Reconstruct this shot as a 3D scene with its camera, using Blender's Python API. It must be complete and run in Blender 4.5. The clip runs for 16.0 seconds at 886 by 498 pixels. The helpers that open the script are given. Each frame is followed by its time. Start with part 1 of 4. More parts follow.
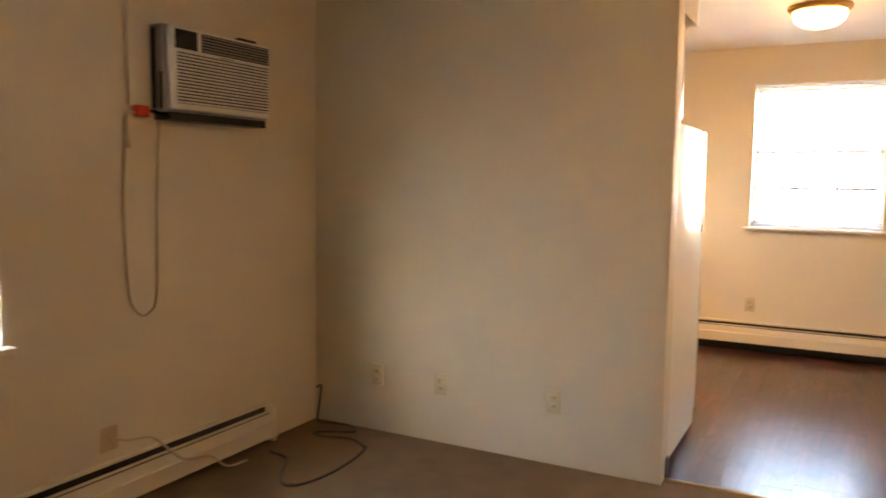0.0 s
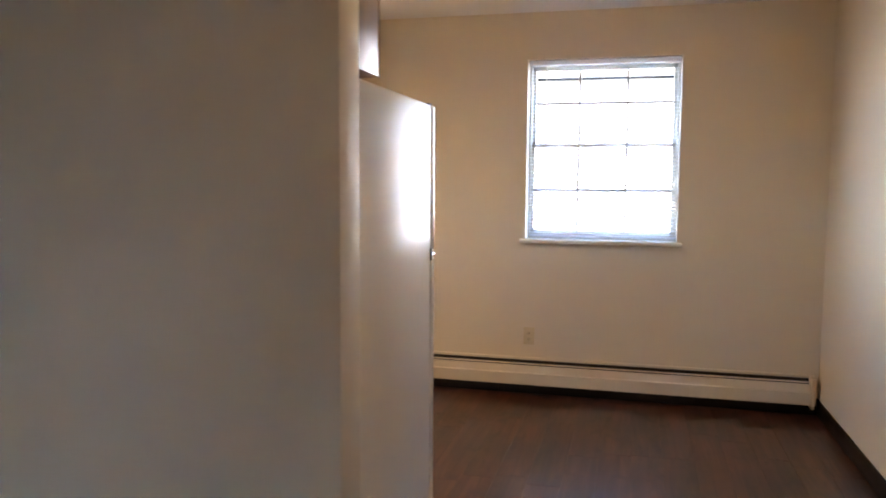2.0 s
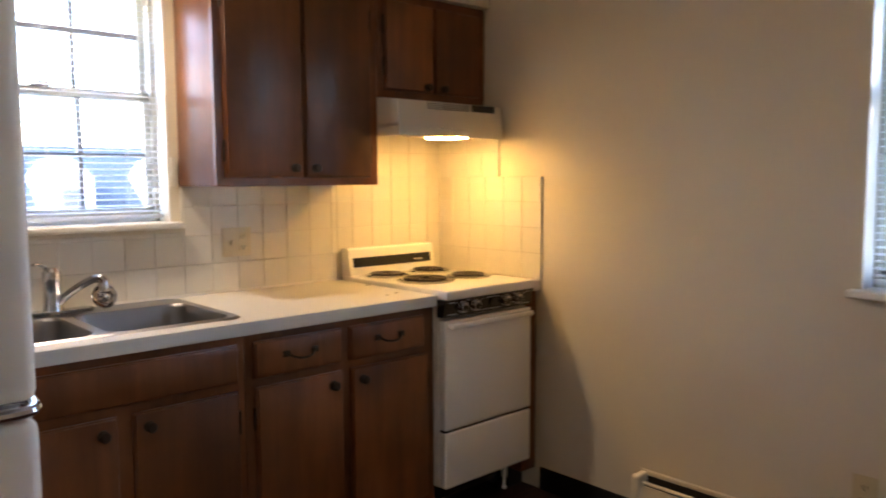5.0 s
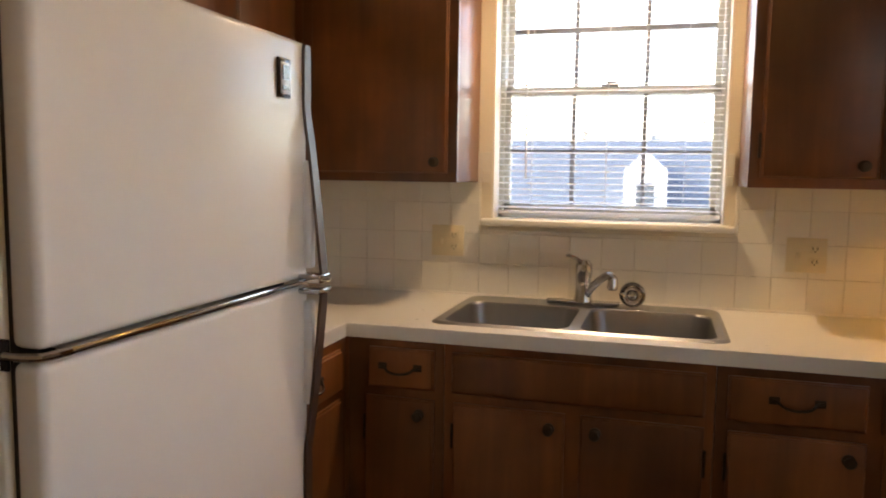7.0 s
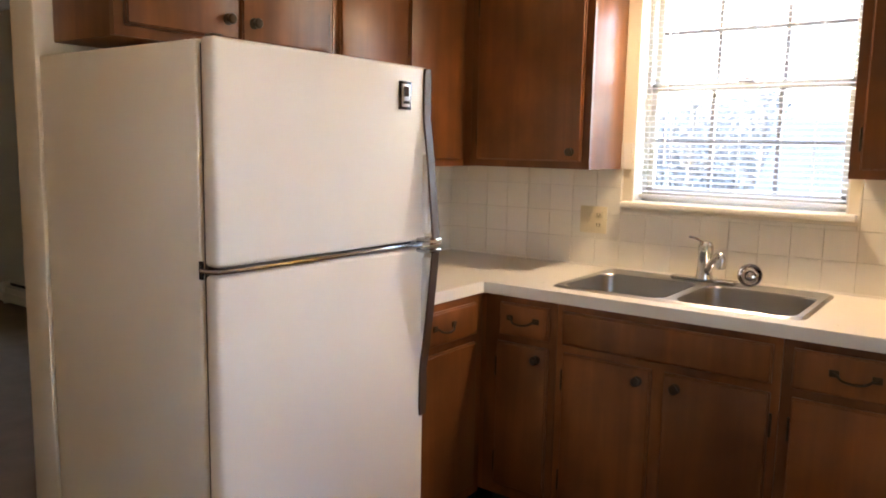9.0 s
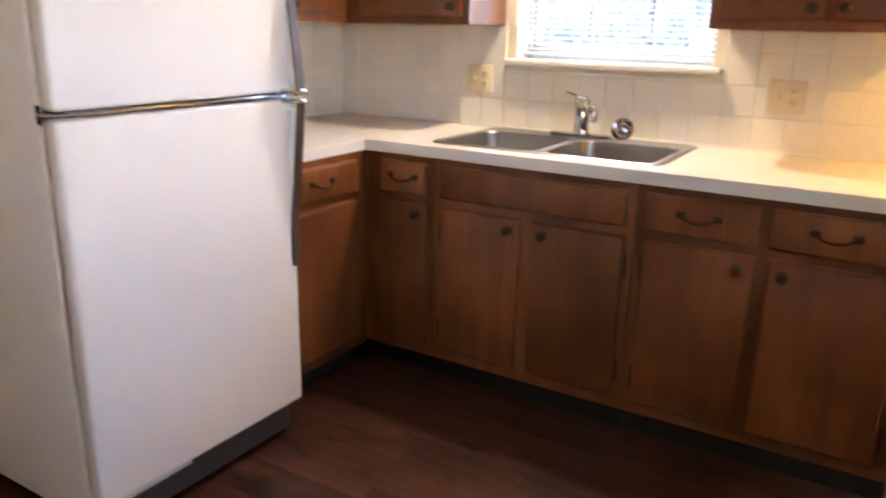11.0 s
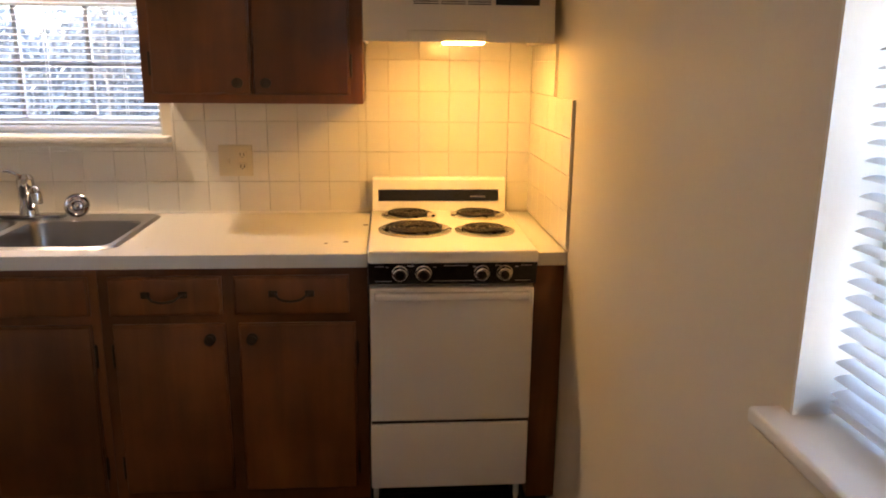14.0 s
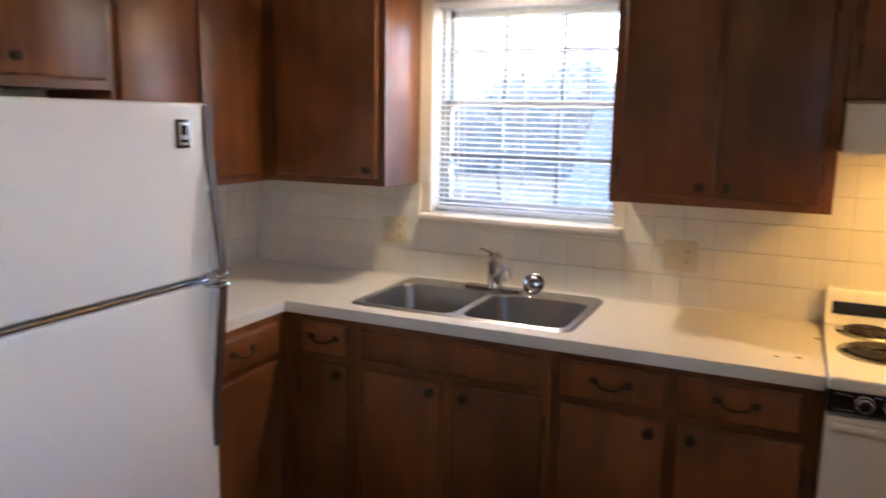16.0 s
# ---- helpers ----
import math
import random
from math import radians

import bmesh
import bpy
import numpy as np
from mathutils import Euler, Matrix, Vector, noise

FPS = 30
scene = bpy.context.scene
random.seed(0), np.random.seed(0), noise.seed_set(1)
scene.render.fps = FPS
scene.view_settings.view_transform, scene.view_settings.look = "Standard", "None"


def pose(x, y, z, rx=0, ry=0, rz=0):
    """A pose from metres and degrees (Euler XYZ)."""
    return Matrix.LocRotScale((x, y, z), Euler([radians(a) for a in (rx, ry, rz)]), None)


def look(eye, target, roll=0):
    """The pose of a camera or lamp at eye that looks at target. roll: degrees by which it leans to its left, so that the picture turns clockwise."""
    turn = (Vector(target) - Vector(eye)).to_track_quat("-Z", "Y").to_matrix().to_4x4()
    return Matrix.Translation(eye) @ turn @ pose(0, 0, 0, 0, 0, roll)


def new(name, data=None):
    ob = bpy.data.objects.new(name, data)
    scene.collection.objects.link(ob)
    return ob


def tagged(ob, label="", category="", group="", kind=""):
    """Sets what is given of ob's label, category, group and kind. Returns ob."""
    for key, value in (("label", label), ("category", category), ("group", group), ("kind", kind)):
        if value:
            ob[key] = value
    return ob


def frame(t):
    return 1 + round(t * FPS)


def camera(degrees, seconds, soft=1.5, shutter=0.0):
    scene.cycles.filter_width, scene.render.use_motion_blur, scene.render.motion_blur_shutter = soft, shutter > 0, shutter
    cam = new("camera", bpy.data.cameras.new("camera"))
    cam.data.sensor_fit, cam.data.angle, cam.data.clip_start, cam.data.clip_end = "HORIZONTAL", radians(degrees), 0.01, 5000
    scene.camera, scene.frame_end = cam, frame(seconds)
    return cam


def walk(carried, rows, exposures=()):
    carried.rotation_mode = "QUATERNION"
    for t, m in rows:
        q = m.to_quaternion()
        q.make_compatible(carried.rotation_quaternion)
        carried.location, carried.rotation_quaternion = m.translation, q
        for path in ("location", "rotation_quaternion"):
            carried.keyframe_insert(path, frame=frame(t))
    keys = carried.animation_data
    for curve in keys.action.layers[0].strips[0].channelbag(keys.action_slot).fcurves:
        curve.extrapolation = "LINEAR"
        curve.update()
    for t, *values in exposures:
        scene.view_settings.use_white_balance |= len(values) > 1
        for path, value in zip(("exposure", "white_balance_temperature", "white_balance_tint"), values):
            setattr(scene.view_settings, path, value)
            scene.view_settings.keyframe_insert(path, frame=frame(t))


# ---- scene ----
cam = camera(60.6, 16.0, soft=1.8, shutter=0.35)
PATH = [
    (0, (2.574, -3.459, 1.355), (1.64, -1.7, 1.17), 0.7),
    (0.5, (2.52, -3.033, 1.345), (1.734, -1.203, 1.159), 0.6),
    (1, (2.496, -2.61, 1.377), (1.835, -0.732, 1.189), 0.6),
    (1.5, (2.537, -2.2, 1.387), (1.987, -0.286, 1.201), 0.5),
    (2, (2.581, -1.768, 1.358), (2.087, 0.162, 1.182), 0.4),
    (2.5, (2.637, -1.328, 1.355), (2.166, 0.609, 1.184), 0.3),
    (3, (2.725, -0.934, 1.354), (2.236, 0.999, 1.194), 0.2),
    (3.2, (2.738, -0.775, 1.331), (2.23, 1.153, 1.175), 0.2),
    (5.3, (2.716, 0.737, 1.339), (1.071, 1.858, 1.148), -0.0),
    (5.5, (2.735, 0.83, 1.355), (0.989, 1.785, 1.156), 0.3),
    (6, (2.711, 1.044, 1.343), (0.762, 1.443, 1.142), 0.5),
    (6.5, (2.672, 1.254, 1.355), (0.691, 1.066, 1.154), 0.6),
    (7, (2.655, 1.513, 1.35), (0.744, 0.958, 1.15), 0.8),
    (7.5, (2.705, 1.746, 1.379), (0.926, 0.856, 1.177), 0.8),
    (8, (2.82, 1.895, 1.373), (1.11, 0.877, 1.174), 0.9),
    (8.2, (2.863, 1.942, 1.395), (1.171, 0.894, 1.192), 0.9),
    (10.3, (2.939, 2.315, 1.363), (1.473, 1.004, 1.002), 1.2),
    (10.5, (2.918, 2.299, 1.346), (1.414, 1.044, 0.942), 1.3),
    (11, (2.855, 2.347, 1.317), (1.222, 1.342, 0.75), 1.1),
    (11.5, (2.817, 2.384, 1.343), (1.089, 1.624, 0.685), 1.1),
    (12, (2.799, 2.42, 1.391), (0.991, 1.899, 0.714), 1.1),
    (12.5, (2.799, 2.445, 1.426), (0.94, 2.104, 0.774), 1.0),
    (13, (2.806, 2.489, 1.44), (0.902, 2.314, 0.854), 0.9),
    (13.5, (2.79, 2.528, 1.445), (0.858, 2.528, 0.926), 0.6),
    (14, (2.78, 2.497, 1.45), (0.843, 2.644, 0.974), 0.6),
    (14.5, (2.785, 2.446, 1.468), (0.846, 2.618, 1.008), 0.5),
    (15, (2.832, 2.36, 1.514), (0.884, 2.422, 1.066), 0.5),
    (15.5, (2.879, 2.286, 1.55), (0.957, 1.885, 1.169), 0.9),
    (16, (2.884, 2.3, 1.593), (1.091, 1.484, 1.249), 1.1),
]
walk(cam, [(t, look(eye, target, roll)) for t, eye, target, roll in PATH],
     [(0.0, 5.85, 8700, 22), (0.5, 5.65, 6900, 20), (1.0, 5.4, 6500, 20), (1.5, 5.1, 6300, 20), (2.0, 4.85, 6300, 20), (3.0, 4.85, 6250, 19), (5.5, 3.8, 5900, 18), (6.0, 3.68, 6700, 19), (7.0, 3.7, 7600, 20), (8.2, 4.1, 7300, 19),
      (10.5, 5.0, 6300, 18), (11.0, 5.0, 6100, 19), (11.5, 5.35, 5700, 19), (12.5, 5.15, 5250, 21), (13.0, 4.8, 5200, 21), (13.5, 4.35, 5500, 21), (14.5, 3.85, 7800, 24), (15.0, 3.7, 7300, 21), (15.5, 3.82, 5850, 20), (16.0, 4.0, 5850, 19)])

# ---- light: sky through the windows, ceiling lamp and hood lamp are built below ----
SUN_ELEV, SUN_ROT = radians(30.7), radians(171.5)
world = bpy.data.worlds.new("sky")
scene.world = world
world.use_nodes = True
wn, wl = world.node_tree.nodes, world.node_tree.links
sky = wn.new("ShaderNodeTexSky")
sky.sky_type, sky.sun_disc = "NISHITA", False
sky.sun_elevation, sky.sun_rotation = SUN_ELEV, SUN_ROT
sky.air_density, sky.dust_density = 1.0, 1.5
wl.new(sky.outputs["Color"], wn["Background"].inputs["Color"])
wn["Background"].inputs["Strength"].default_value = 0.19

sun_data = bpy.data.lights.new("sun", "SUN")
sun_data.energy, sun_data.angle, sun_data.color = 1.3, radians(3), (1.0, 0.95, 0.88)
sun = new("sun", sun_data)
sun.matrix_world = look((3, -20, 12), (0, 0, 0))


# ---- materials ----
def mat(name, col, rough=0.5, metal=0.0, var=0.12, scale=6.0, bump=0.05, bscale=150.0, stretch=(1, 1, 1),
        rnd=0.0, coat=0.0, emit=0.0, emit_col=None, rvar=0.1, spec=0.5):
    """A painted, metal or plain surface: colour at two scales, uneven gloss and fine relief."""
    m = bpy.data.materials.new(name)
    m.use_nodes = True
    n, l = m.node_tree.nodes, m.node_tree.links
    b = n["Principled BSDF"]
    b.inputs["Metallic"].default_value = metal
    b.inputs["Coat Weight"].default_value = coat
    b.inputs["Specular IOR Level"].default_value = spec
    tc, mp = n.new("ShaderNodeTexCoord"), n.new("ShaderNodeMapping")
    mp.inputs["Scale"].default_value = stretch
    l.new(tc.outputs["Object"], mp.inputs["Vector"])
    big, fine = n.new("ShaderNodeTexNoise"), n.new("ShaderNodeTexNoise")
    big.inputs["Scale"].default_value, fine.inputs["Scale"].default_value = scale, bscale
    big.inputs["Detail"].default_value, fine.inputs["Detail"].default_value = 5, 3
    for t in (big, fine):
        l.new(mp.outputs["Vector"], t.inputs["Vector"])
    mix = n.new("ShaderNodeMix")
    mix.data_type = "RGBA"
    mix.inputs[6].default_value = (*[c * (1 - var) for c in col], 1)
    mix.inputs[7].default_value = (*[min(1, c * (1 + var)) for c in col], 1)
    add = n.new("ShaderNodeMath")
    add.operation = "MULTIPLY_ADD"
    l.new(fine.outputs["Fac"], add.inputs[0])
    add.inputs[1].default_value = 0.35
    sub = n.new("ShaderNodeMath")
    sub.operation = "SUBTRACT"
    l.new(big.outputs["Fac"], sub.inputs[0])
    sub.inputs[1].default_value = 0.17
    l.new(sub.outputs[0], add.inputs[2])
    l.new(add.outputs[0], mix.inputs[0])
    out = mix.outputs[2]
    if rnd:
        info, mr, hsv = n.new("ShaderNodeObjectInfo"), n.new("ShaderNodeMapRange"), n.new("ShaderNodeHueSaturation")
        mr.inputs[3].default_value, mr.inputs[4].default_value = 1 - rnd, 1 + rnd
        l.new(info.outputs["Random"], mr.inputs[0])
        l.new(mr.outputs[0], hsv.inputs["Value"])
        l.new(out, hsv.inputs["Color"])
        out = hsv.outputs["Color"]
    l.new(out, b.inputs["Base Color"])
    rr = n.new("ShaderNodeMapRange")
    rr.inputs[3].default_value, rr.inputs[4].default_value = max(0.02, rough - rvar), min(1, rough + rvar)
    l.new(big.outputs["Fac"], rr.inputs[0])
    l.new(rr.outputs[0], b.inputs["Roughness"])
    if bump:
        bp = n.new("ShaderNodeBump")
        bp.inputs["Strength"].default_value, bp.inputs["Distance"].default_value = bump, 0.004
        l.new(fine.outputs["Fac"], bp.inputs["Height"])
        l.new(bp.outputs["Normal"], b.inputs["Normal"])
    if emit:
        b.inputs["Emission Color"].default_value = (*(emit_col or col), 1)
        b.inputs["Emission Strength"].default_value = emit
    return m


def wood(name, col, dark, rough=0.38, coat=0.15, rnd=0.1, grain=(28, 28, 1.6), rv=0.12, relief=0.12, knots=0.0):
    """Stained veneer with the grain along local z: broad figure, fine pores, worn patches."""
    m = bpy.data.materials.new(name)
    m.use_nodes = True
    n, l = m.node_tree.nodes, m.node_tree.links
    b = n["Principled BSDF"]
    tc, mp, info = n.new("ShaderNodeTexCoord"), n.new("ShaderNodeMapping"), n.new("ShaderNodeObjectInfo")
    mp.inputs["Scale"].default_value = grain
    off = n.new("ShaderNodeVectorMath")
    off.operation = "MULTIPLY_ADD"
    off.inputs[1].default_value = (1, 1, 1)
    l.new(tc.outputs["Object"], off.inputs[0])
    l.new(info.outputs["Random"], off.inputs[2])
    l.new(off.outputs[0], mp.inputs["Vector"])
    g, p, patch = (n.new("ShaderNodeTexNoise") for _ in range(3))
    g.inputs["Scale"].default_value, g.inputs["Detail"].default_value, g.inputs["Distortion"].default_value = 1.0, 6, 0.8
    p.inputs["Scale"].default_value, p.inputs["Detail"].default_value = 9.0, 2
    patch.inputs["Scale"].default_value, patch.inputs["Detail"].default_value = 3.4, 4
    l.new(mp.outputs["Vector"], g.inputs["Vector"])
    l.new(mp.outputs["Vector"], p.inputs["Vector"])
    l.new(off.outputs[0], patch.inputs["Vector"])
    ramp = n.new("ShaderNodeValToRGB")
    ramp.color_ramp.elements[0].position, ramp.color_ramp.elements[1].position = 0.32, 0.68
    ramp.color_ramp.elements[0].color, ramp.color_ramp.elements[1].color = (*dark, 1), (*col, 1)
    l.new(g.outputs["Fac"], ramp.inputs["Fac"])
    hsv, mr, s1 = n.new("ShaderNodeHueSaturation"), n.new("ShaderNodeMapRange"), n.new("ShaderNodeMath")
    mr.inputs[3].default_value, mr.inputs[4].default_value = 1 - rnd, 1 + rnd
    l.new(info.outputs["Random"], mr.inputs[0])
    pm = n.new("ShaderNodeMapRange")
    pm.inputs[1].default_value, pm.inputs[2].default_value = 0.3, 0.7
    pm.inputs[3].default_value, pm.inputs[4].default_value = 0.60, 1.32
    l.new(patch.outputs["Fac"], pm.inputs[0])
    s1.operation = "MULTIPLY"
    l.new(pm.outputs[0], s1.inputs[0])
    l.new(mr.outputs[0], s1.inputs[1])
    value = s1.outputs[0]
    if knots:
        spot, km, kmul, kmap = n.new("ShaderNodeTexNoise"), n.new("ShaderNodeMapRange"), n.new("ShaderNodeMath"), n.new("ShaderNodeMapping")
        kmap.inputs["Scale"].default_value = (9.0, 4.0, 9.0)
        spot.inputs["Scale"].default_value, spot.inputs["Detail"].default_value, spot.inputs["Distortion"].default_value = 1.0, 4, 1.2
        km.inputs[1].default_value, km.inputs[2].default_value = 0.55, 0.70
        km.inputs[3].default_value, km.inputs[4].default_value = 1.0, 1.0 - knots
        kmul.operation = "MULTIPLY"
        l.new(off.outputs[0], kmap.inputs["Vector"])
        l.new(kmap.outputs["Vector"], spot.inputs["Vector"])
        l.new(spot.outputs["Fac"], km.inputs[0])
        l.new(value, kmul.inputs[0])
        l.new(km.outputs[0], kmul.inputs[1])
        value = kmul.outputs[0]
    l.new(value, hsv.inputs["Value"])
    l.new(ramp.outputs["Color"], hsv.inputs["Color"])
    l.new(hsv.outputs["Color"], b.inputs["Base Color"])
    rr = n.new("ShaderNodeMapRange")
    rr.inputs[3].default_value, rr.inputs[4].default_value = rough - rv, rough + rv
    l.new(patch.outputs["Fac"], rr.inputs[0])
    l.new(rr.outputs[0], b.inputs["Roughness"])
    b.inputs["Coat Weight"].default_value, b.inputs["Coat Roughness"].default_value = coat, 0.25
    bp = n.new("ShaderNodeBump")
    bp.inputs["Strength"].default_value, bp.inputs["Distance"].default_value = relief, 0.002
    l.new(p.outputs["Fac"], bp.inputs["Height"])
    l.new(bp.outputs["Normal"], b.inputs["Normal"])
    return m


def glass(name):
    m = bpy.data.materials.new(name)
    m.use_nodes = True
    n, l = m.node_tree.nodes, m.node_tree.links
    tr, gl, mx = n.new("ShaderNodeBsdfTransparent"), n.new("ShaderNodeBsdfGlossy"), n.new("ShaderNodeMixShader")
    tr.inputs[0].default_value = (0.93, 0.96, 0.97, 1)
    gl.inputs["Roughness"].default_value = 0.02
    mx.inputs[0].default_value = 0.06
    l.new(tr.outputs[0], mx.inputs[1])
    l.new(gl.outputs[0], mx.inputs[2])
    l.new(mx.outputs[0], n["Material Output"].inputs["Surface"])
    return m


PAINT = mat("wall_paint", (0.71, 0.635, 0.49), 0.55, var=0.03, scale=2.5, bump=0.12, bscale=90)
CEIL = mat("ceiling_paint", (0.84, 0.835, 0.82), 0.8, var=0.03, scale=3, bump=0.25, bscale=160)
TRIM = mat("trim_paint", (0.78, 0.74, 0.66), 0.35, var=0.04, scale=9, bump=0.04)
CARPET = mat("carpet", (0.23, 0.16, 0.095), 0.95, var=0.22, scale=7, bump=0.9, bscale=420, spec=0.1)
FLOOR_SUB = mat("floor_joint", (0.012, 0.008, 0.006), 0.6)
PLANK = wood("floor_plank_vinyl", (0.100, 0.040, 0.027), (0.036, 0.014, 0.010), 0.33, 0.30, 0.08, (26, 1.8, 26), 0.05, 0.03, 0.7)
WOOD = wood("stained_wood", (0.205, 0.069, 0.018), (0.138, 0.045, 0.012), 0.35, 0.06, 0.14, (15, 15, 1.3), 0.05)
BLACK_BASE = mat("black_vinyl_base", (0.012, 0.012, 0.014), 0.4, var=0.2, bump=0.03)
IRON = mat("dark_bronze", (0.062, 0.042, 0.027), 0.42, 0.7, var=0.3, scale=60)
LAMINATE = mat("white_laminate", (0.72, 0.695, 0.63), 0.32, var=0.025, scale=30, bump=0.02, bscale=300)
TILE = mat("glazed_tile", (0.71, 0.67, 0.57), 0.14, var=0.03, scale=5, bump=0.015, bscale=40, rnd=0.03, rvar=0.05)
GROUT = mat("grout", (0.66, 0.60, 0.49), 0.9, var=0.15, scale=25)
ENAMEL = mat("white_enamel", (0.86, 0.835, 0.76), 0.18, var=0.02, scale=5, bump=0.01, rvar=0.05)
FRIDGE_DOOR = mat("fridge_door_enamel", (0.86, 0.825, 0.75), 0.21, var=0.02, scale=4, bump=0.014, bscale=40, rvar=0.03, spec=0.10)
FRIDGE = mat("fridge_enamel", (0.84, 0.79, 0.68), 0.30, var=0.02, scale=4, bump=0.014, bscale=30, rvar=0.02, spec=0.18)
GASKET = mat("dark_gasket", (0.05, 0.045, 0.04), 0.6, var=0.2)
BROWN_TRIM = mat("brown_plastic", (0.075, 0.044, 0.030), 0.45, var=0.15)
CHROME = mat("chrome", (0.50, 0.50, 0.51), 0.1, 1.0, var=0.05, bump=0, rvar=0.05)
STEEL = mat("brushed_steel", (0.42, 0.42, 0.42), 0.40, 1.0, var=0.08, scale=3, bump=0.04, bscale=220, stretch=(1, 6, 1))
STEEL_BOWL = mat("satin_steel", (0.27, 0.27, 0.275), 0.36, 1.0, var=0.08, scale=3, bump=0.03, bscale=220, stretch=(1, 6, 1))
BLACK = mat("black_enamel", (0.010, 0.010, 0.012), 0.22, var=0.2)
COIL = mat("burner_coil", (0.022, 0.017, 0.015), 0.5, 0.5, var=0.3, scale=40)
BEIGE = mat("beige_plastic", (0.62, 0.53, 0.33), 0.35, var=0.05, bump=0.01)
DARK = mat("dark_slot", (0.02, 0.016, 0.012), 0.7)
WHITE_PLASTIC = mat("white_plastic", (0.80, 0.80, 0.78), 0.4, var=0.03)
HEATER = mat("heater_enamel", (0.74, 0.67, 0.53), 0.35, var=0.04, scale=10)
VINYL = mat("blind_slat", (0.86, 0.86, 0.85), 0.4, var=0.02, bump=0)
vn, vl = VINYL.node_tree.nodes, VINYL.node_tree.links
thin, blend = vn.new("ShaderNodeBsdfTranslucent"), vn.new("ShaderNodeMixShader")
thin.inputs["Color"].default_value = (0.80, 0.82, 0.84, 1)
blend.inputs[0].default_value = 0.42
vl.new(vn["Principled BSDF"].outputs[0], blend.inputs[1])
vl.new(thin.outputs[0], blend.inputs[2])
vl.new(blend.outputs[0], vn["Material Output"].inputs["Surface"])
ALU = mat("window_metal", (0.32, 0.33, 0.34), 0.4, 0.3, var=0.08)
SASH = mat("sash_paint", (0.72, 0.70, 0.62), 0.45, var=0.06)
GLASS = glass("window_glass")
RED = mat("red_plastic", (0.65, 0.05, 0.03), 0.4)
CORD = mat("cord", (0.055, 0.040, 0.028), 0.5, var=0.2)
CORD_LIGHT = mat("pale_cord", (0.55, 0.45, 0.31), 0.5, var=0.1)
DOOR_PAINT = mat("door_paint", (0.62, 0.56, 0.45), 0.45, var=0.04)
PLATE_TAN = mat("tan_plastic", (0.54, 0.42, 0.25), 0.5, var=0.2, scale=20)
BRASS = mat("aged_brass", (0.42, 0.27, 0.10), 0.35, 0.9, var=0.2)
LAMP_GLASS = mat("lit_glass", (0.9, 0.85, 0.75), 0.4, var=0.02, bump=0, emit=0.53, emit_col=(1.0, 0.58, 0.23))
# Glow of the added living room fill lamp.
FILL_GLASS = mat("living_fill_glass", (0.9, 0.85, 0.75), 0.4, var=0.02, bump=0, emit=0.62, emit_col=(1.0, 0.62, 0.29))
HOOD_LENS = mat("lit_lens", (0.9, 0.8, 0.6), 0.4, var=0.02, bump=0, emit=7.2, emit_col=(1.0, 0.55, 0.13))
SINK_LENS = mat("lit_sink_lens", (0.9, 0.85, 0.75), 0.4, var=0.02, bump=0, emit=27.0, emit_col=(1.0, 0.78, 0.50))
SHINGLE = mat("slate_shingle", (0.030, 0.045, 0.066), 0.85, var=0.3, scale=4, bump=0.6, bscale=30)
SIDING = mat("white_siding", (0.75, 0.75, 0.75), 0.6, var=0.05)
GRASS = mat("grass", (0.045, 0.046, 0.034), 0.95, var=0.5, scale=1.5, bump=0.6, bscale=30)
BARK = mat("bark", (0.09, 0.085, 0.08), 0.9, var=0.3, scale=6, bump=0.6, bscale=40)
# Twig and woods tones are paled and blued: distance haze put into colour.
HAZY_TWIGS = mat("hazy_twigs", (0.15, 0.165, 0.165), 0.8, var=0.35, scale=3)
HAZY_WOODS = mat("hazy_far_woods", (0.17, 0.195, 0.215), 0.9, var=0.4, scale=1.0)
PANE_DARK = mat("dark_pane", (0.06, 0.07, 0.08), 0.12, var=0.1)

# ---- building helpers ----
ORG = {}


def thing(name, at, label, category, group="", kind=""):
    ob = new(name)
    ob.location = at
    ORG[ob.name] = Matrix.Translation(at)
    return tagged(ob, label, category, group, kind)


def part(name, bm, material, parent=None, label="", smooth=30):
    me = bpy.data.meshes.new(name)
    bmesh.ops.recalc_face_normals(bm, faces=bm.faces[:])
    if parent is not None:
        bm.transform(ORG[parent.name].inverted())
    bm.to_mesh(me)
    bm.free()
    me.materials.append(material)
    if smooth:
        me.shade_smooth()
        me.set_sharp_from_angle(angle=radians(smooth))
    ob = new(name, me)
    if parent is not None:
        ob.parent = parent
        ORG[ob.name] = ORG[parent.name]
    else:
        ORG[ob.name] = Matrix.Identity(4)
    return tagged(ob, label)


def structure(name, bm, material, label, category):
    return tagged(part(name, bm, material), label, category, kind="structure")


def B():
    return bmesh.new()


def box(bm, p, q, bev=0.0, seg=2):
    lo, hi = [min(a, b) for a, b in zip(p, q)], [max(a, b) for a, b in zip(p, q)]
    v = [bm.verts.new((x, y, z)) for x in (lo[0], hi[0]) for y in (lo[1], hi[1]) for z in (lo[2], hi[2])]
    faces = [bm.faces.new([v[i] for i in f]) for f in
             ((0, 1, 3, 2), (4, 6, 7, 5), (0, 4, 5, 1), (2, 3, 7, 6), (0, 2, 6, 4), (1, 5, 7, 3))]
    if bev:
        edges = list({e for f in faces for e in f.edges})
        bmesh.ops.bevel(bm, geom=edges, offset=bev, segments=seg, profile=0.5, affect="EDGES")
    return bm


def boxes(*items, bev=0.0, seg=2):
    bm = B()
    for p, q in items:
        box(bm, p, q, bev, seg)
    return bm


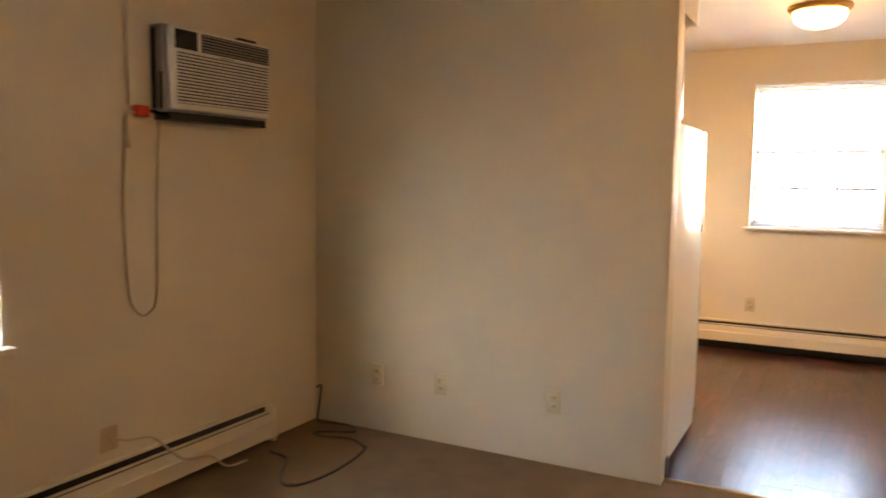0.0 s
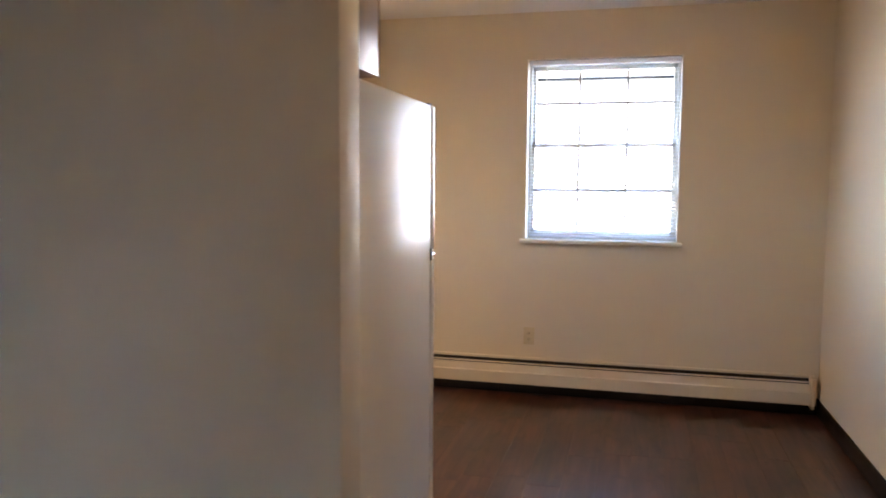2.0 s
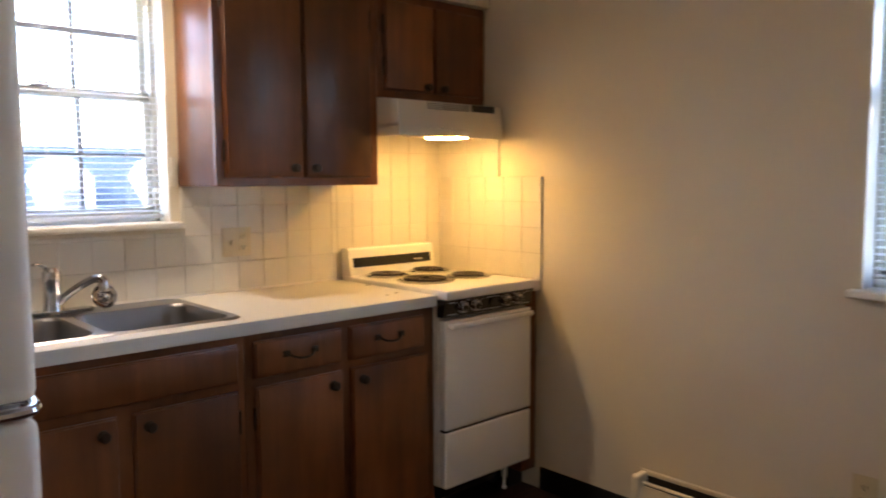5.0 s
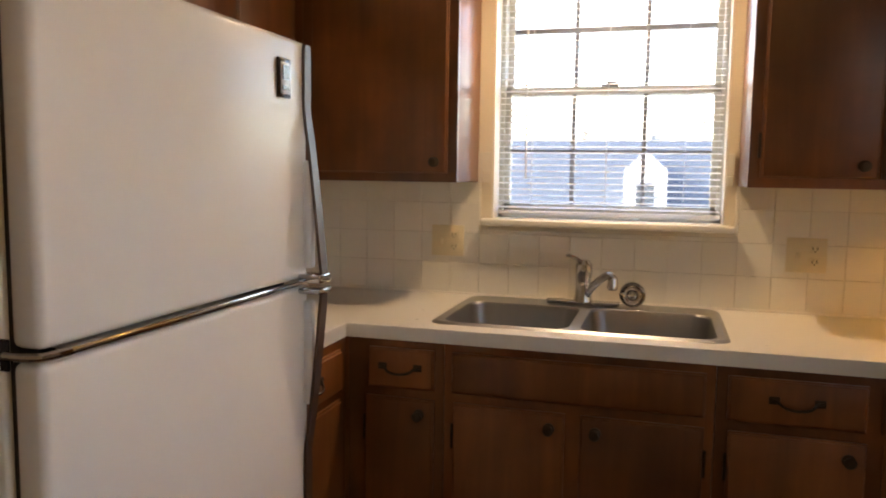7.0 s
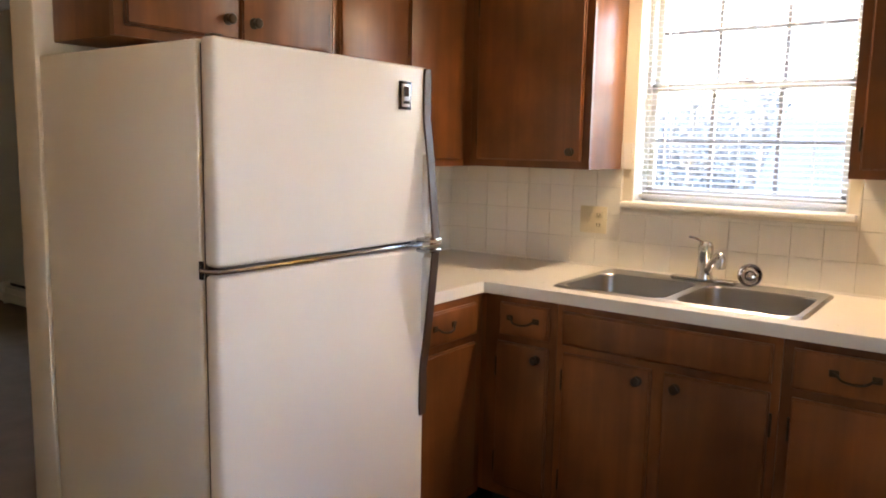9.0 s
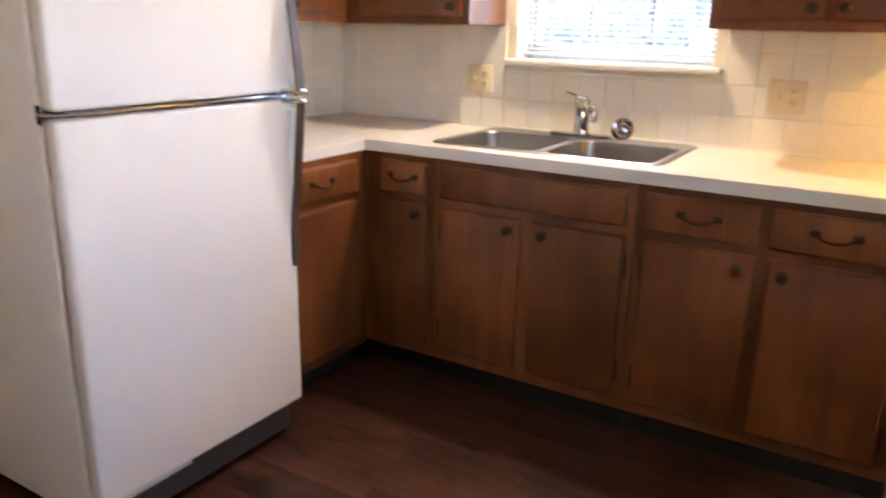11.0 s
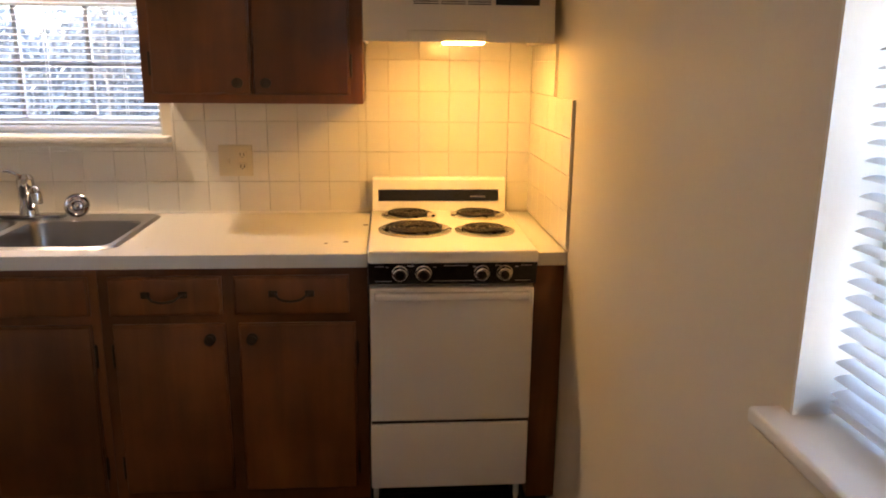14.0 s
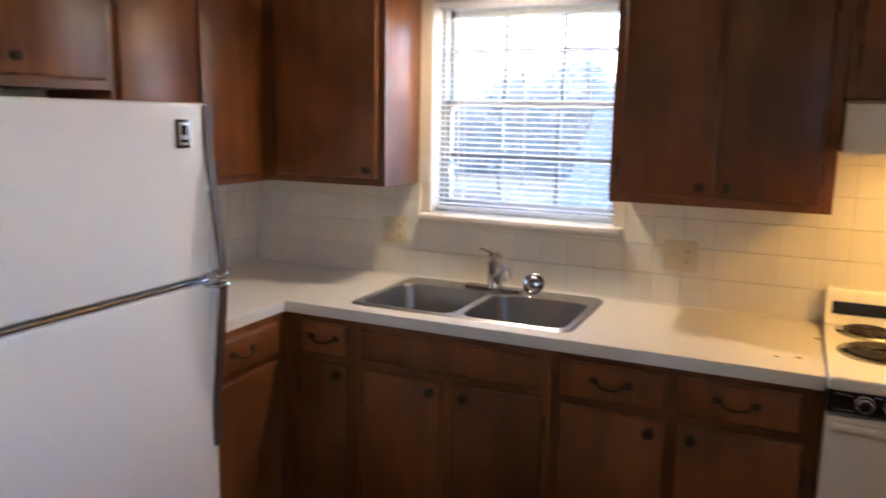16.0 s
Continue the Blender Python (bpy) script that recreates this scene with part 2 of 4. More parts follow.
def axis_matrix(c, axis):
    return Matrix.Translation(c) @ Vector((0, 0, 1)).rotation_difference(Vector(axis)).to_matrix().to_4x4()


def lathe(bm, profile, c, axis=(0, 0, 1), seg=24):
    """A turned body: (radius, height) pairs along the axis from c."""
    m = axis_matrix(c, axis)
    rings = []
    for r, h in profile:
        if r < 1e-5:
            rings.append([bm.verts.new(m @ Vector((0, 0, h)))])
        else:
            rings.append([bm.verts.new(m @ Vector((r * math.cos(2 * math.pi * k / seg), r * math.sin(2 * math.pi * k / seg), h))) for k in range(seg)])
    for a, b in zip(rings, rings[1:]):
        for k in range(seg):
            f = [a[k % len(a)], a[(k + 1) % len(a)], b[(k + 1) % len(b)], b[k % len(b)]]
            f = list(dict.fromkeys(f))
            if len(f) > 2:
                bm.faces.new(f)
    for end in (rings[0], rings[-1]):
        if len(end) > 2:
            bm.faces.new(end)
    return bm


def cyl(bm, c, axis, r, h, seg=20):
    return lathe(bm, [(r, 0), (r, h)], c, axis, seg)


def curve_points(pts, n=8):
    """Catmull-Rom through the points."""
    p = [Vector(pts[0])] + [Vector(q) for q in pts] + [Vector(pts[-1])]
    out = []
    for i in range(1, len(p) - 2):
        for k in range(n):
            t = k / n
            a, b, c, d = p[i - 1], p[i], p[i + 1], p[i + 2]
            out.append(0.5 * ((2 * b) + (c - a) * t + (2 * a - 5 * b + 4 * c - d) * t * t + (3 * b - a - 3 * c + d) * t ** 3))
    return out + [p[-2]]


def tube(bm, pts, r, seg=8, flat=1.0):
    rings, up = [], None
    for i, q in enumerate(pts):
        d = (Vector(pts[min(i + 1, len(pts) - 1)]) - Vector(pts[max(i - 1, 0)])).normalized()
        ref = Vector((0, 0, 1)) if abs(d.z) < 0.9 else Vector((0, 1, 0))
        u = d.cross(ref).normalized() if up is None else (up - d * up.dot(d)).normalized()
        up, w = u, d.cross(u)
        rad = r[i] if isinstance(r, (list, tuple)) else r
        rings.append([bm.verts.new(Vector(q) + rad * (math.cos(2 * math.pi * k / seg) * u + flat * math.sin(2 * math.pi * k / seg) * w)) for k in range(seg)])
    for a, b in zip(rings, rings[1:]):
        for k in range(seg):
            bm.faces.new([a[k], a[(k + 1) % seg], b[(k + 1) % seg], b[k]])
    bm.faces.new(rings[0])
    bm.faces.new(rings[-1])
    return bm


def wall_with_hole(p, q, axis, holes):
    """Boxes of a wall slab from p to q, along axis 0 or 1, with holes (u0, u1, z0, z1) through it."""
    bm, u = B(), p[axis]
    for u0, u1, z0, z1 in sorted(holes):
        def at(c, v, z):
            o = list(c)
            o[axis], o[2] = v, z
            return tuple(o)
        box(bm, at(p, u, p[2]), at(q, u0, q[2]))
        box(bm, at(p, u0, p[2]), at(q, u1, z0))
        box(bm, at(p, u0, z1), at(q, u1, q[2]))
        u = u1
    o = list(p)
    o[axis] = u
    return box(bm, tuple(o), q)


# ---- the shell of the two rooms ----
NY, PX, EX, SY, CH = 3.03, 1.908, 3.645, -5.95, 2.41
P0, P1 = -0.11, 0.02
WS = (0.921, 1.706, 1.185, 2.06)      # window over the sink
WN = (1.888, 2.822, 0.996, 2.125)      # window in the end wall
WL = (-3.13, -1.878, 0.745, 2.08)      # living room window

wall_w = structure("wall_west", wall_with_hole((-0.2, SY, 0), (0, NY, CH), 1, [(WL[0], WL[1], WL[2], WL[3]), (WS[0], WS[1], WS[2], WS[3])]),
                   PAINT, "cream painted outer wall behind the sink", "wall")
wall_n = structure("wall_north", wall_with_hole((-0.2, NY, 0), (EX + 0.15, NY + 0.2, CH), 0, [(WN[0], WN[1], WN[2], WN[3])]),
                   PAINT, "cream painted end wall with a window over a heater", "wall")
wall_e = structure("wall_east", boxes(((EX, SY, 0), (EX + 0.15, NY, CH))), PAINT, "plain cream painted side wall", "wall")
wall_s = structure("wall_south", boxes(((-0.2, SY - 0.2, 0), (EX + 0.15, SY, CH))), PAINT, "plain cream painted living room wall", "wall")
partition = structure("wall_partition", boxes(((0, P0, 0), (PX, P1, CH)), bev=0.004), PAINT, "cream partition between living room and kitchen", "wall")
structure("ceiling", boxes(((-0.2, SY - 0.2, CH), (EX + 0.15, NY + 0.2, CH + 0.15))), CEIL, "off-white textured ceiling", "ceiling")
soffit = structure("soffit", boxes(((0.0, P1, 2.085), (0.335, NY, CH)), ((0.335, P1, 2.085), (PX, 0.335, CH))), PAINT, "cream boxed soffit above the wall cabinets", "soffit")
structure("floor_carpet", boxes(((-0.2, SY - 0.2, -0.12), (EX + 0.15, -0.03, 0.004))), CARPET, "brown short-pile living room carpet", "carpet")
floor_k = structure("floor_kitchen", boxes(((-0.2, -0.03, -0.12), (EX + 0.15, NY + 0.2, -0.002))), FLOOR_SUB, "dark wood-look plank kitchen floor", "floor")
structure("threshold_trim", boxes(((PX, -0.045, 0.003), (EX, -0.015, 0.009)), bev=0.002), BRASS, "thin metal strip between carpet and planks", "threshold")


def baseboard(name, p, q):
    structure(name, boxes((p, q), bev=0.003), BLACK_BASE, "black vinyl cove base along the wall", "baseboard")


baseboard("baseboard_north", (0.64, NY - 0.006, 0), (EX, NY, 0.10))
baseboard("baseboard_east", (EX - 0.006, -0.03, 0), (EX, NY, 0.10))
baseboard("baseboard_partition", (1.15, P1, 0), (PX, P1 + 0.006, 0.10))
structure("baseboard_partition_end", boxes(((PX, -0.03, 0), (PX + 0.005, P1 + 0.006, 0.10)), bev=0.002), BLACK_BASE, "black vinyl cove base on the partition end", "baseboard")


# ---- windows ----
def window(name, f, u0, u1, z0, z1, rail, low, high, label):
    """A double-hung window of three by four panes in an opening; f maps (along, outwards, up) to the world."""
    w = thing(name, f((u0 + u1) / 2, 0.1, z0), label, "window", kind="structure")
    fr = part("window_frame", boxes((f(u0, 0.09, z0), f(u0 + 0.022, 0.19, z1)), (f(u1 - 0.022, 0.09, z0), f(u1, 0.19, z1)),
                                    (f(u0, 0.09, z1 - 0.03), f(u1, 0.19, z1)), (f(u0, 0.09, z0), f(u1, 0.19, z0 + 0.03)), bev=0.002), SASH, w)
    a, b = u0 + 0.022, u1 - 0.022
    for nm, zz0, zz1, mid, d in (("lower_sash", z0 + 0.03, rail + 0.016, low, 0.105), ("upper_sash", rail - 0.012, z1 - 0.03, high, 0.14)):
        s = part(nm, boxes((f(a, d, zz0), f(a + 0.022, d + 0.03, zz1)), (f(b - 0.022, d, zz0), f(b, d + 0.03, zz1)),
                           (f(a, d, zz0), f(b, d + 0.03, zz0 + 0.028)), (f(a, d, zz1 - 0.028), f(b, d + 0.03, zz1)), bev=0.002), SASH, w)
        us = [a + 0.02, a + (b - a) / 3, a + 2 * (b - a) / 3, b - 0.02]
        for uu in us[1:3]:
            part("muntin", boxes((f(uu - 0.008, d + 0.004, zz0 + 0.02), f(uu + 0.008, d + 0.026, zz1 - 0.02)), bev=0.002), ALU, s)
        part("muntin", boxes((f(a + 0.02, d + 0.006, mid - 0.008), f(b - 0.02, d + 0.024, mid + 0.008)), bev=0.002), ALU, s)
        for k in range(3):
            for g0, g1 in ((zz0 + 0.02, mid), (mid, zz1 - 0.02)):
                pn = part("pane", boxes((f(us[k], d + 0.012, g0), f(us[k + 1], d + 0.016, g1))), GLASS, s, smooth=0)
                pn.visible_shadow = False
    um = (u0 + u1) / 2
    part("sash_lock", boxes((f(um - 0.03, 0.085, rail + 0.012), f(um + 0.03, 0.107, rail + 0.022)), (f(um - 0.01, 0.08, rail + 0.02), f(um + 0.025, 0.095, rail + 0.03)), bev=0.003), ALU, w, "grey metal sash lock")
    return w


def sill(name, f, u0, u1, z, out=0.045):
    structure(name, boxes((f(u0, -out, z - 0.018), f(u1, 0.088, z + 0.006)), bev=0.006, seg=3), TRIM, "white painted window sill", "window sill")


def reveal(name, f, u0, u1, z0, z1):
    t = 0.006
    structure(name, boxes((f(u0 - 0.001, 0.0, z0), f(u0 + t, 0.09, z1)), (f(u1 - t, 0.0, z0), f(u1 + 0.001, 0.09, z1)), (f(u0 + t, 0.0, z1 - t), f(u1 - t, 0.09, z1))),
              TRIM, "white painted window reveal", "trim")


def blind(f, u0, u1, z0, z1, side, tilt, label):
    """Raised-slat mini blind: head rail, separate curved slats, ladder cords, bottom rail and wand."""
    bl = thing("mini_blind", f((u0 + u1) / 2, 0.05, z1), label, "blind", "mini blinds")
    part("head_rail", boxes((f(u0, 0.032, z1 - 0.028), f(u1, 0.068, z1)), bev=0.002), VINYL, bl)
    part("bottom_rail", boxes((f(u0, 0.040, z0), f(u1, 0.062, z0 + 0.014)), bev=0.003), VINYL, bl)
    pitch = 0.0215
    n = int((z1 - 0.035 - z0 - 0.02) / pitch)
    bm = B()
    rows = []
    for k in range(5):
        s = (k / 4 - 0.5)
        y, z = 0.05 + s * 0.025 * math.cos(tilt), s * 0.025 * math.sin(tilt) + 0.002 * (1 - (2 * s) ** 2)
        rows.append([Vector(f(u0 + 0.004, y, z)), Vector(f(u1 - 0.004, y, z))])
    for dz in (0, 0.0006):
        vs = [[bm.verts.new(p + Vector((0, 0, dz))) for p in r] for r in rows]
        for r0, r1 in zip(vs, vs[1:]):
            bm.faces.new([r0[0], r0[1], r1[1], r1[0]])
    org = Vector(f((u0 + u1) / 2, 0.05, z1))
    bm.transform(Matrix.Translation((-org.x, -org.y, 0)))
    me = bpy.data.meshes.new("slat")
    bm.to_mesh(me)
    bm.free()
    me.shade_smooth()
    me.materials.append(VINYL)
    for k in range(n):
        s = new("slat", me)
        s.parent = bl
        s.location = (0, 0, z0 + 0.026 + k * pitch - org.z)
        ORG[s.name] = ORG[bl.name]
    for uu in (u0 + 0.12, (u0 + u1) / 2, u1 - 0.12):
        part("ladder_cord", boxes((f(uu - 0.0008, 0.037, z0), f(uu + 0.0008, 0.0385, z1 - 0.02)), (f(uu - 0.0008, 0.0615, z0), f(uu + 0.0008, 0.063, z1 - 0.02))), VINYL, bl, smooth=0)
    wu = u0 + 0.10 if side < 0 else u1 - 0.10
    part("wand", tube(B(), [f(wu, 0.028, z1 - 0.02), f(wu, 0.026, z1 - 0.3), f(wu + 0.004, 0.025, z1 - 0.72)], 0.0035, 6), WHITE_PLASTIC, bl, "clear tilt wand")
    return bl


def fs(u, w, z):
    return (-w, u, z)


def fn(u, w, z):
    return (u, NY + w, z)


window("window_1", fs, *WS, 1.645, 1.432, 1.865, "white double-hung window over the kitchen sink")
window("window_2", fn, *WN, 1.595, 1.311, 1.862, "white double-hung window above the baseboard heater")
window("window_3", fs, *WL, 1.40, 1.08, 1.73, "white double-hung living room window")
reveal("window_trim_1", fs, *WS)
reveal("window_trim_2", fn, *WN)
reveal("window_trim_3", fs, *WL)
sill("window_sill_1", fs, WS[0] - 0.03, WS[1] + 0.03, WS[2], 0.05)
sill("window_sill_2", fn, WN[0] - 0.028, WN[1] + 0.025, WN[2])
sill("window_sill_3", fs, WL[0] - 0.025, WL[1] + 0.025, WL[2])
blind(fs, WS[0] + 0.012, WS[1] - 0.012, WS[2] + 0.02, WS[3] - 0.008, -1, 0.16, "white mini blind with open slats over the sink")
blind(fn, WN[0] + 0.020, WN[1] - 0.012, WN[2] + 0.02, WN[3] - 0.008, -1, 0.16, "white mini blind with open slats in the end wall window")
# No blind is known here: added half closed to cut the living room daylight.
blind(fs, WL[0] + 0.012, WL[1] - 0.012, WL[2] + 0.02, WL[3] - 0.008, -1, 1.0, "unseen white mini blind with half-closed slats, added to dim the living room window")


# ---- cabinets: e() maps for the sink run (facing east), p() for the partition run (facing north) ----
def e(u, d, z):
    return (d, u, z)


def p_(u, d, z):
    return (u, P1 + d, z)


def knob(f, u, d, z, parent):
    a, b = Vector(f(u, d, z)), Vector(f(u, d + 1, z))
    part("knob", lathe(B(), [(0.016, 0), (0.016, 0.003), (0.008, 0.006), (0.007, 0.013), (0.014, 0.018), (0.015, 0.022), (0.011, 0.026), (0, 0.028)], a, b - a, 20), IRON, parent, "round dark bronze knob")


def pull(f, u, d, z, parent):
    pts = [f(u - 0.062, d + 0.003, z + 0.008), f(u - 0.048, d + 0.006, z + 0.006), f(u - 0.030, d + 0.020, z - 0.006), f(u, d + 0.026, z - 0.010),
           f(u + 0.030, d + 0.020, z - 0.006), f(u + 0.048, d + 0.006, z + 0.006), f(u + 0.062, d + 0.003, z + 0.008)]
    bm = tube(B(), curve_points(pts, 5), 0.0038, 8)
    for s in (-1, 1):
        box(bm, f(u + s * 0.040, d, z - 0.004), f(u + s * 0.066, d + 0.004, z + 0.016), 0.0018)
    part("pull", bm, IRON, parent, "dark bronze bow pull")


def hinge(f, u, d, z, parent):
    bm = boxes((f(u - 0.004, d, z - 0.032), f(u + 0.004, d + 0.006, z + 0.032)), bev=0.0015)
    cyl(bm, f(u, d + 0.005, z - 0.036), (0, 0, 1), 0.004, 0.072, 10)
    part("hinge", bm, IRON, parent, "black butterfly hinge")


def slab(name, f, u0, u1, z0, z1, d, parent, thick=0.018):
    """A lipped slab door or drawer front with eased edges."""
    bm = boxes((f(u0, d, z0), f(u1, d + thick * 0.55, z1)), bev=0.002)
    box(bm, f(u0 + 0.004, d + thick * 0.5, z0 + 0.004), f(u1 - 0.004, d + thick, z1 - 0.004), 0.004, 3)
    return part(name, bm, WOOD, parent)


def carcass(f, u0, u1, z0, z1, depth, parent, openings, closed=True):
    """Box of panels with a face frame round the openings (u0, u1, z0, z1)."""
    t, ff = 0.016, depth - 0.019
    zs_ = z1 if closed else 0.735
    for a in (u0, u1 - t):
        part("side_panel", boxes((f(a, 0.004, z0), f(a + t, ff, zs_)), bev=0.001), WOOD, parent)
    part("bottom_panel", boxes((f(u0 + t, 0.004, z0), f(u1 - t, ff, z0 + t)), bev=0.001), WOOD, parent)
    part("back_panel", boxes((f(u0 + t, 0.004, z0 + t), f(u1 - t, 0.010, z1 - t)), bev=0.001), WOOD, parent)
    if closed:
        part("top_panel", boxes((f(u0 + t, 0.004, z1 - t), f(u1 - t, ff, z1)), bev=0.001), WOOD, parent)
    bm, us = B(), sorted({u0, u1, *[o[0] for o in openings], *[o[1] for o in openings]})
    zs = sorted({z0, z1, *[o[2] for o in openings], *[o[3] for o in openings]})
    for a, b in zip(us, us[1:]):
        run = None
        for c, d in zip(zs, zs[1:]):
            um, zm = (a + b) / 2, (c + d) / 2
            hole = any(o[0] < um < o[1] and o[2] < zm < o[3] for o in openings)
            if not hole:
                run = (run[0], d) if run else (c, d)
            if (hole or d == zs[-1]) and run:
                box(bm, f(a, ff, run[0]), f(b, depth, run[1]))
                run = None
    part("face_frame", bm, WOOD, parent)


def base_unit(f, u0, u1, drawers, doors, label, group="base cabinets"):
    """drawers: (u0, u1, has pull); doors: (u0, u1, knob side, hinge side)."""
    c = thing("base_cabinet", f((u0 + u1) / 2, 0.3, 0), label, "cabinet", group)
    D = 0.612
    holes = [(a + 0.012, b - 0.012, 0.735, 0.835) for a, b, _ in drawers] + [(a + 0.012, b - 0.012, 0.165, 0.685) for a, b, *_ in doors]
    carcass(f, u0, u1, 0.105, 0.868, D, c, holes, False)
    part("toe_kick", boxes((f(u0, 0.05, 0.0), f(u1, 0.535, 0.105))), BLACK_BASE, c, "black recessed toe kick")
    for a, b, has in drawers:
        s = slab("drawer_front", f, a, b, 0.725, 0.843, D + 0.001, c)
        if has:
            pull(f, (a + b) / 2, D + 0.019, 0.785, s)
    for a, b, k, h in doors:
        s = slab("door", f, a, b, 0.150, 0.698, D + 0.001, c)
        knob(f, b - 0.042 if k > 0 else a + 0.042, D + 0.019, 0.655, s)
        for zz in (0.60, 0.235):
            hinge(f, b + 0.004 if h > 0 else a - 0.004, D + 0.002, zz, s)
    return c


def wall_unit(f, u0, u1, z0, z1, doors, label, depth=0.302, kz=None):
    c = thing("wall_cabinet", f((u0 + u1) / 2, 0.15, z0), label, "cabinet", "wall cabinets")
    carcass(f, u0, u1, z0, z1, depth, c, [(a + 0.012, b - 0.012, z0 + 0.040, z1 - 0.045) for a, b, *_ in doors])
    for a, b, k, h in doors:
        s = slab("door", f, a, b, z0 + 0.028, z1 - 0.035, depth + 0.001, c)
        knob(f, b - 0.040 if k > 0 else a + 0.040, depth + 0.019, z0 + (kz or 0.064), s)
        for zz in (z0 + 0.12, z1 - 0.13):
            hinge(f, b + 0.004 if h > 0 else a - 0.004, depth + 0.002, zz, s)
    return c


base_unit(e, 0.635, 0.928, [(0.700, 0.901, True)], [(0.690, 0.901, 1, -1)], "brown stained corner base cabinet with one drawer and door")
base_unit(e, 0.930, 1.661, [(0.953, 1.637, False)], [(0.959, 1.276, 1, -1), (1.317, 1.637, -1, 1)], "brown stained sink base cabinet with two slab doors")
base_unit(e, 1.663, 2.438, [(1.691, 2.015, True), (2.049, 2.384, True)], [(1.695, 2.019, 1, -1), (2.056, 2.402, -1, 1)], "brown stained base cabinet with two drawers and two doors")
base_unit(p_, 0.637, 1.150, [(0.690, 1.100, True)], [(0.690, 1.100, 1, -1)], "brown stained base cabinet between fridge and corner")
corner = thing("corner_cabinet", (0.3, 0.32, 0), "brown stained blind corner cabinet box", "cabinet", "base cabinets")
part("body", boxes(((0.006, P1 + 0.006, 0.105), (0.61, 0.633, 0.868))), WOOD, corner)
part("toe_kick", boxes(((0.05, P1 + 0.05, 0), (0.53, 0.55, 0.105))), BLACK_BASE, corner)
filler = thing("filler_cabinet", (0.3, 2.96, 0), "narrow brown stained filler beside the stove", "cabinet", "base cabinets")
part("front_panel", boxes(((0.594, 2.938, 0.09), (0.612, NY - 0.002, 0.868)), bev=0.002), WOOD, filler)
part("side_panel", boxes(((0.01, 2.938, 0.09), (0.594, 2.950, 0.868)), bev=0.001), WOOD, filler)
part("toe_kick", boxes(((0.30, 2.938, 0), (0.54, NY - 0.008, 0.09))), BLACK_BASE, filler)

wall_unit(e, 0.335, 0.872, 1.320, 2.083, [(0.370, 0.842, 1, -1)], "brown stained wall cabinet with one door beside the window")
wall_unit(e, 1.741, 2.424, 1.320, 2.083, [(1.772, 2.076, 1, -1), (2.083, 2.384, -1, 1)], "brown stained two-door wall cabinet beside the hood")
wall_unit(e, 2.428, NY - 0.004, 1.668, 2.083, [(2.460, 2.715, 1, -1), (2.725, 2.985, -1, 1)], "short brown stained wall cabinet above the range hood", kz=0.05)
wall_unit(p_, 0.335, 1.094, 1.318, 2.083, [(0.372, 0.712, 1, -1), (0.722, 1.074, -1, 1)], "brown stained two-door wall cabinet on the partition")
wall_unit(p_, 1.098, 1.857, 1.655, 2.083, [(1.125, 1.474, 1, -1), (1.486, 1.832, -1, 1)], "short brown stained wall cabinet above the fridge", kz=0.082)
cw = thing("corner_wall_cabinet", (0.15, 0.17, 1.318), "brown stained blind corner wall cabinet", "cabinet", "wall cabinets")
part("body", boxes(((0.004, P1 + 0.004, 1.318), (0.302, 0.333, 2.083))), WOOD, cw)

# ---- worktop with the sink cut-out ----
SK = (0.040, 0.562, 0.862, 1.700)   # sink rim: x0, x1, y0, y1
CT0, CT1, FX = 0.870, 0.910, 0.635
top = thing("worktop", (0.3, 1.2, CT0), "white laminate L-shaped worktop with a square edge", "countertop")
s0, s1, s2, s3 = SK[0] + 0.02, SK[1] - 0.02, SK[2] + 0.02, SK[3] - 0.02
for q0, q1 in (((0.0, P1, CT0), (FX, s2, CT1)), ((0.0, s2, CT0), (s0, s3, CT1)), ((s1, s2, CT0), (FX, s3, CT1)), ((0.0, s3, CT0), (FX, 2.438, CT1)), ((FX, P1, CT0), (1.150, FX, CT1))):
    part("slab", boxes((q0, q1)), LAMINATE, top, smooth=0)
part("edge_strip", boxes(((FX, FX + 0.0015, CT0), (FX + 0.0015, 2.438, CT1 - 0.0015))), LAMINATE, top, smooth=0)
part("edge_strip", boxes(((FX, FX, CT0), (1.150, FX + 0.0015, CT1 - 0.0015))), LAMINATE, top, smooth=0)
for bx, by, br in ((0.50, 2.31, 0.007), (0.48, 2.37, 0.009), (0.23, 2.425, 0.010)):
    part("burn_mark", lathe(B(), [(br, 0.0), (br * 0.8, 0.0006), (0, 0.0007)], (bx, by, CT1 + 0.0002), seg=12), BROWN_TRIM, top, "small brown burn mark")
cs = thing("worktop_strip", (0.3, 2.965, CT0), "narrow white laminate worktop strip beside the stove", "countertop")
part("slab", boxes(((0.0, 2.939, CT0), (FX, NY - 0.001, CT1)), bev=0.002), LAMINATE, cs)

# ---- sink ----
def rounded(x0, x1, y0, y1, r, n=6):
    pts = []
    for cx, cy, a in ((x1 - r, y1 - r, 0), (x0 + r, y1 - r, 90), (x0 + r, y0 + r, 180), (x1 - r, y0 + r, 270)):
        for k in range(n + 1):
            t = radians(a + 90 * k / n)
            pts.append((cx + r * math.cos(t), cy + r * math.sin(t)))
    return pts


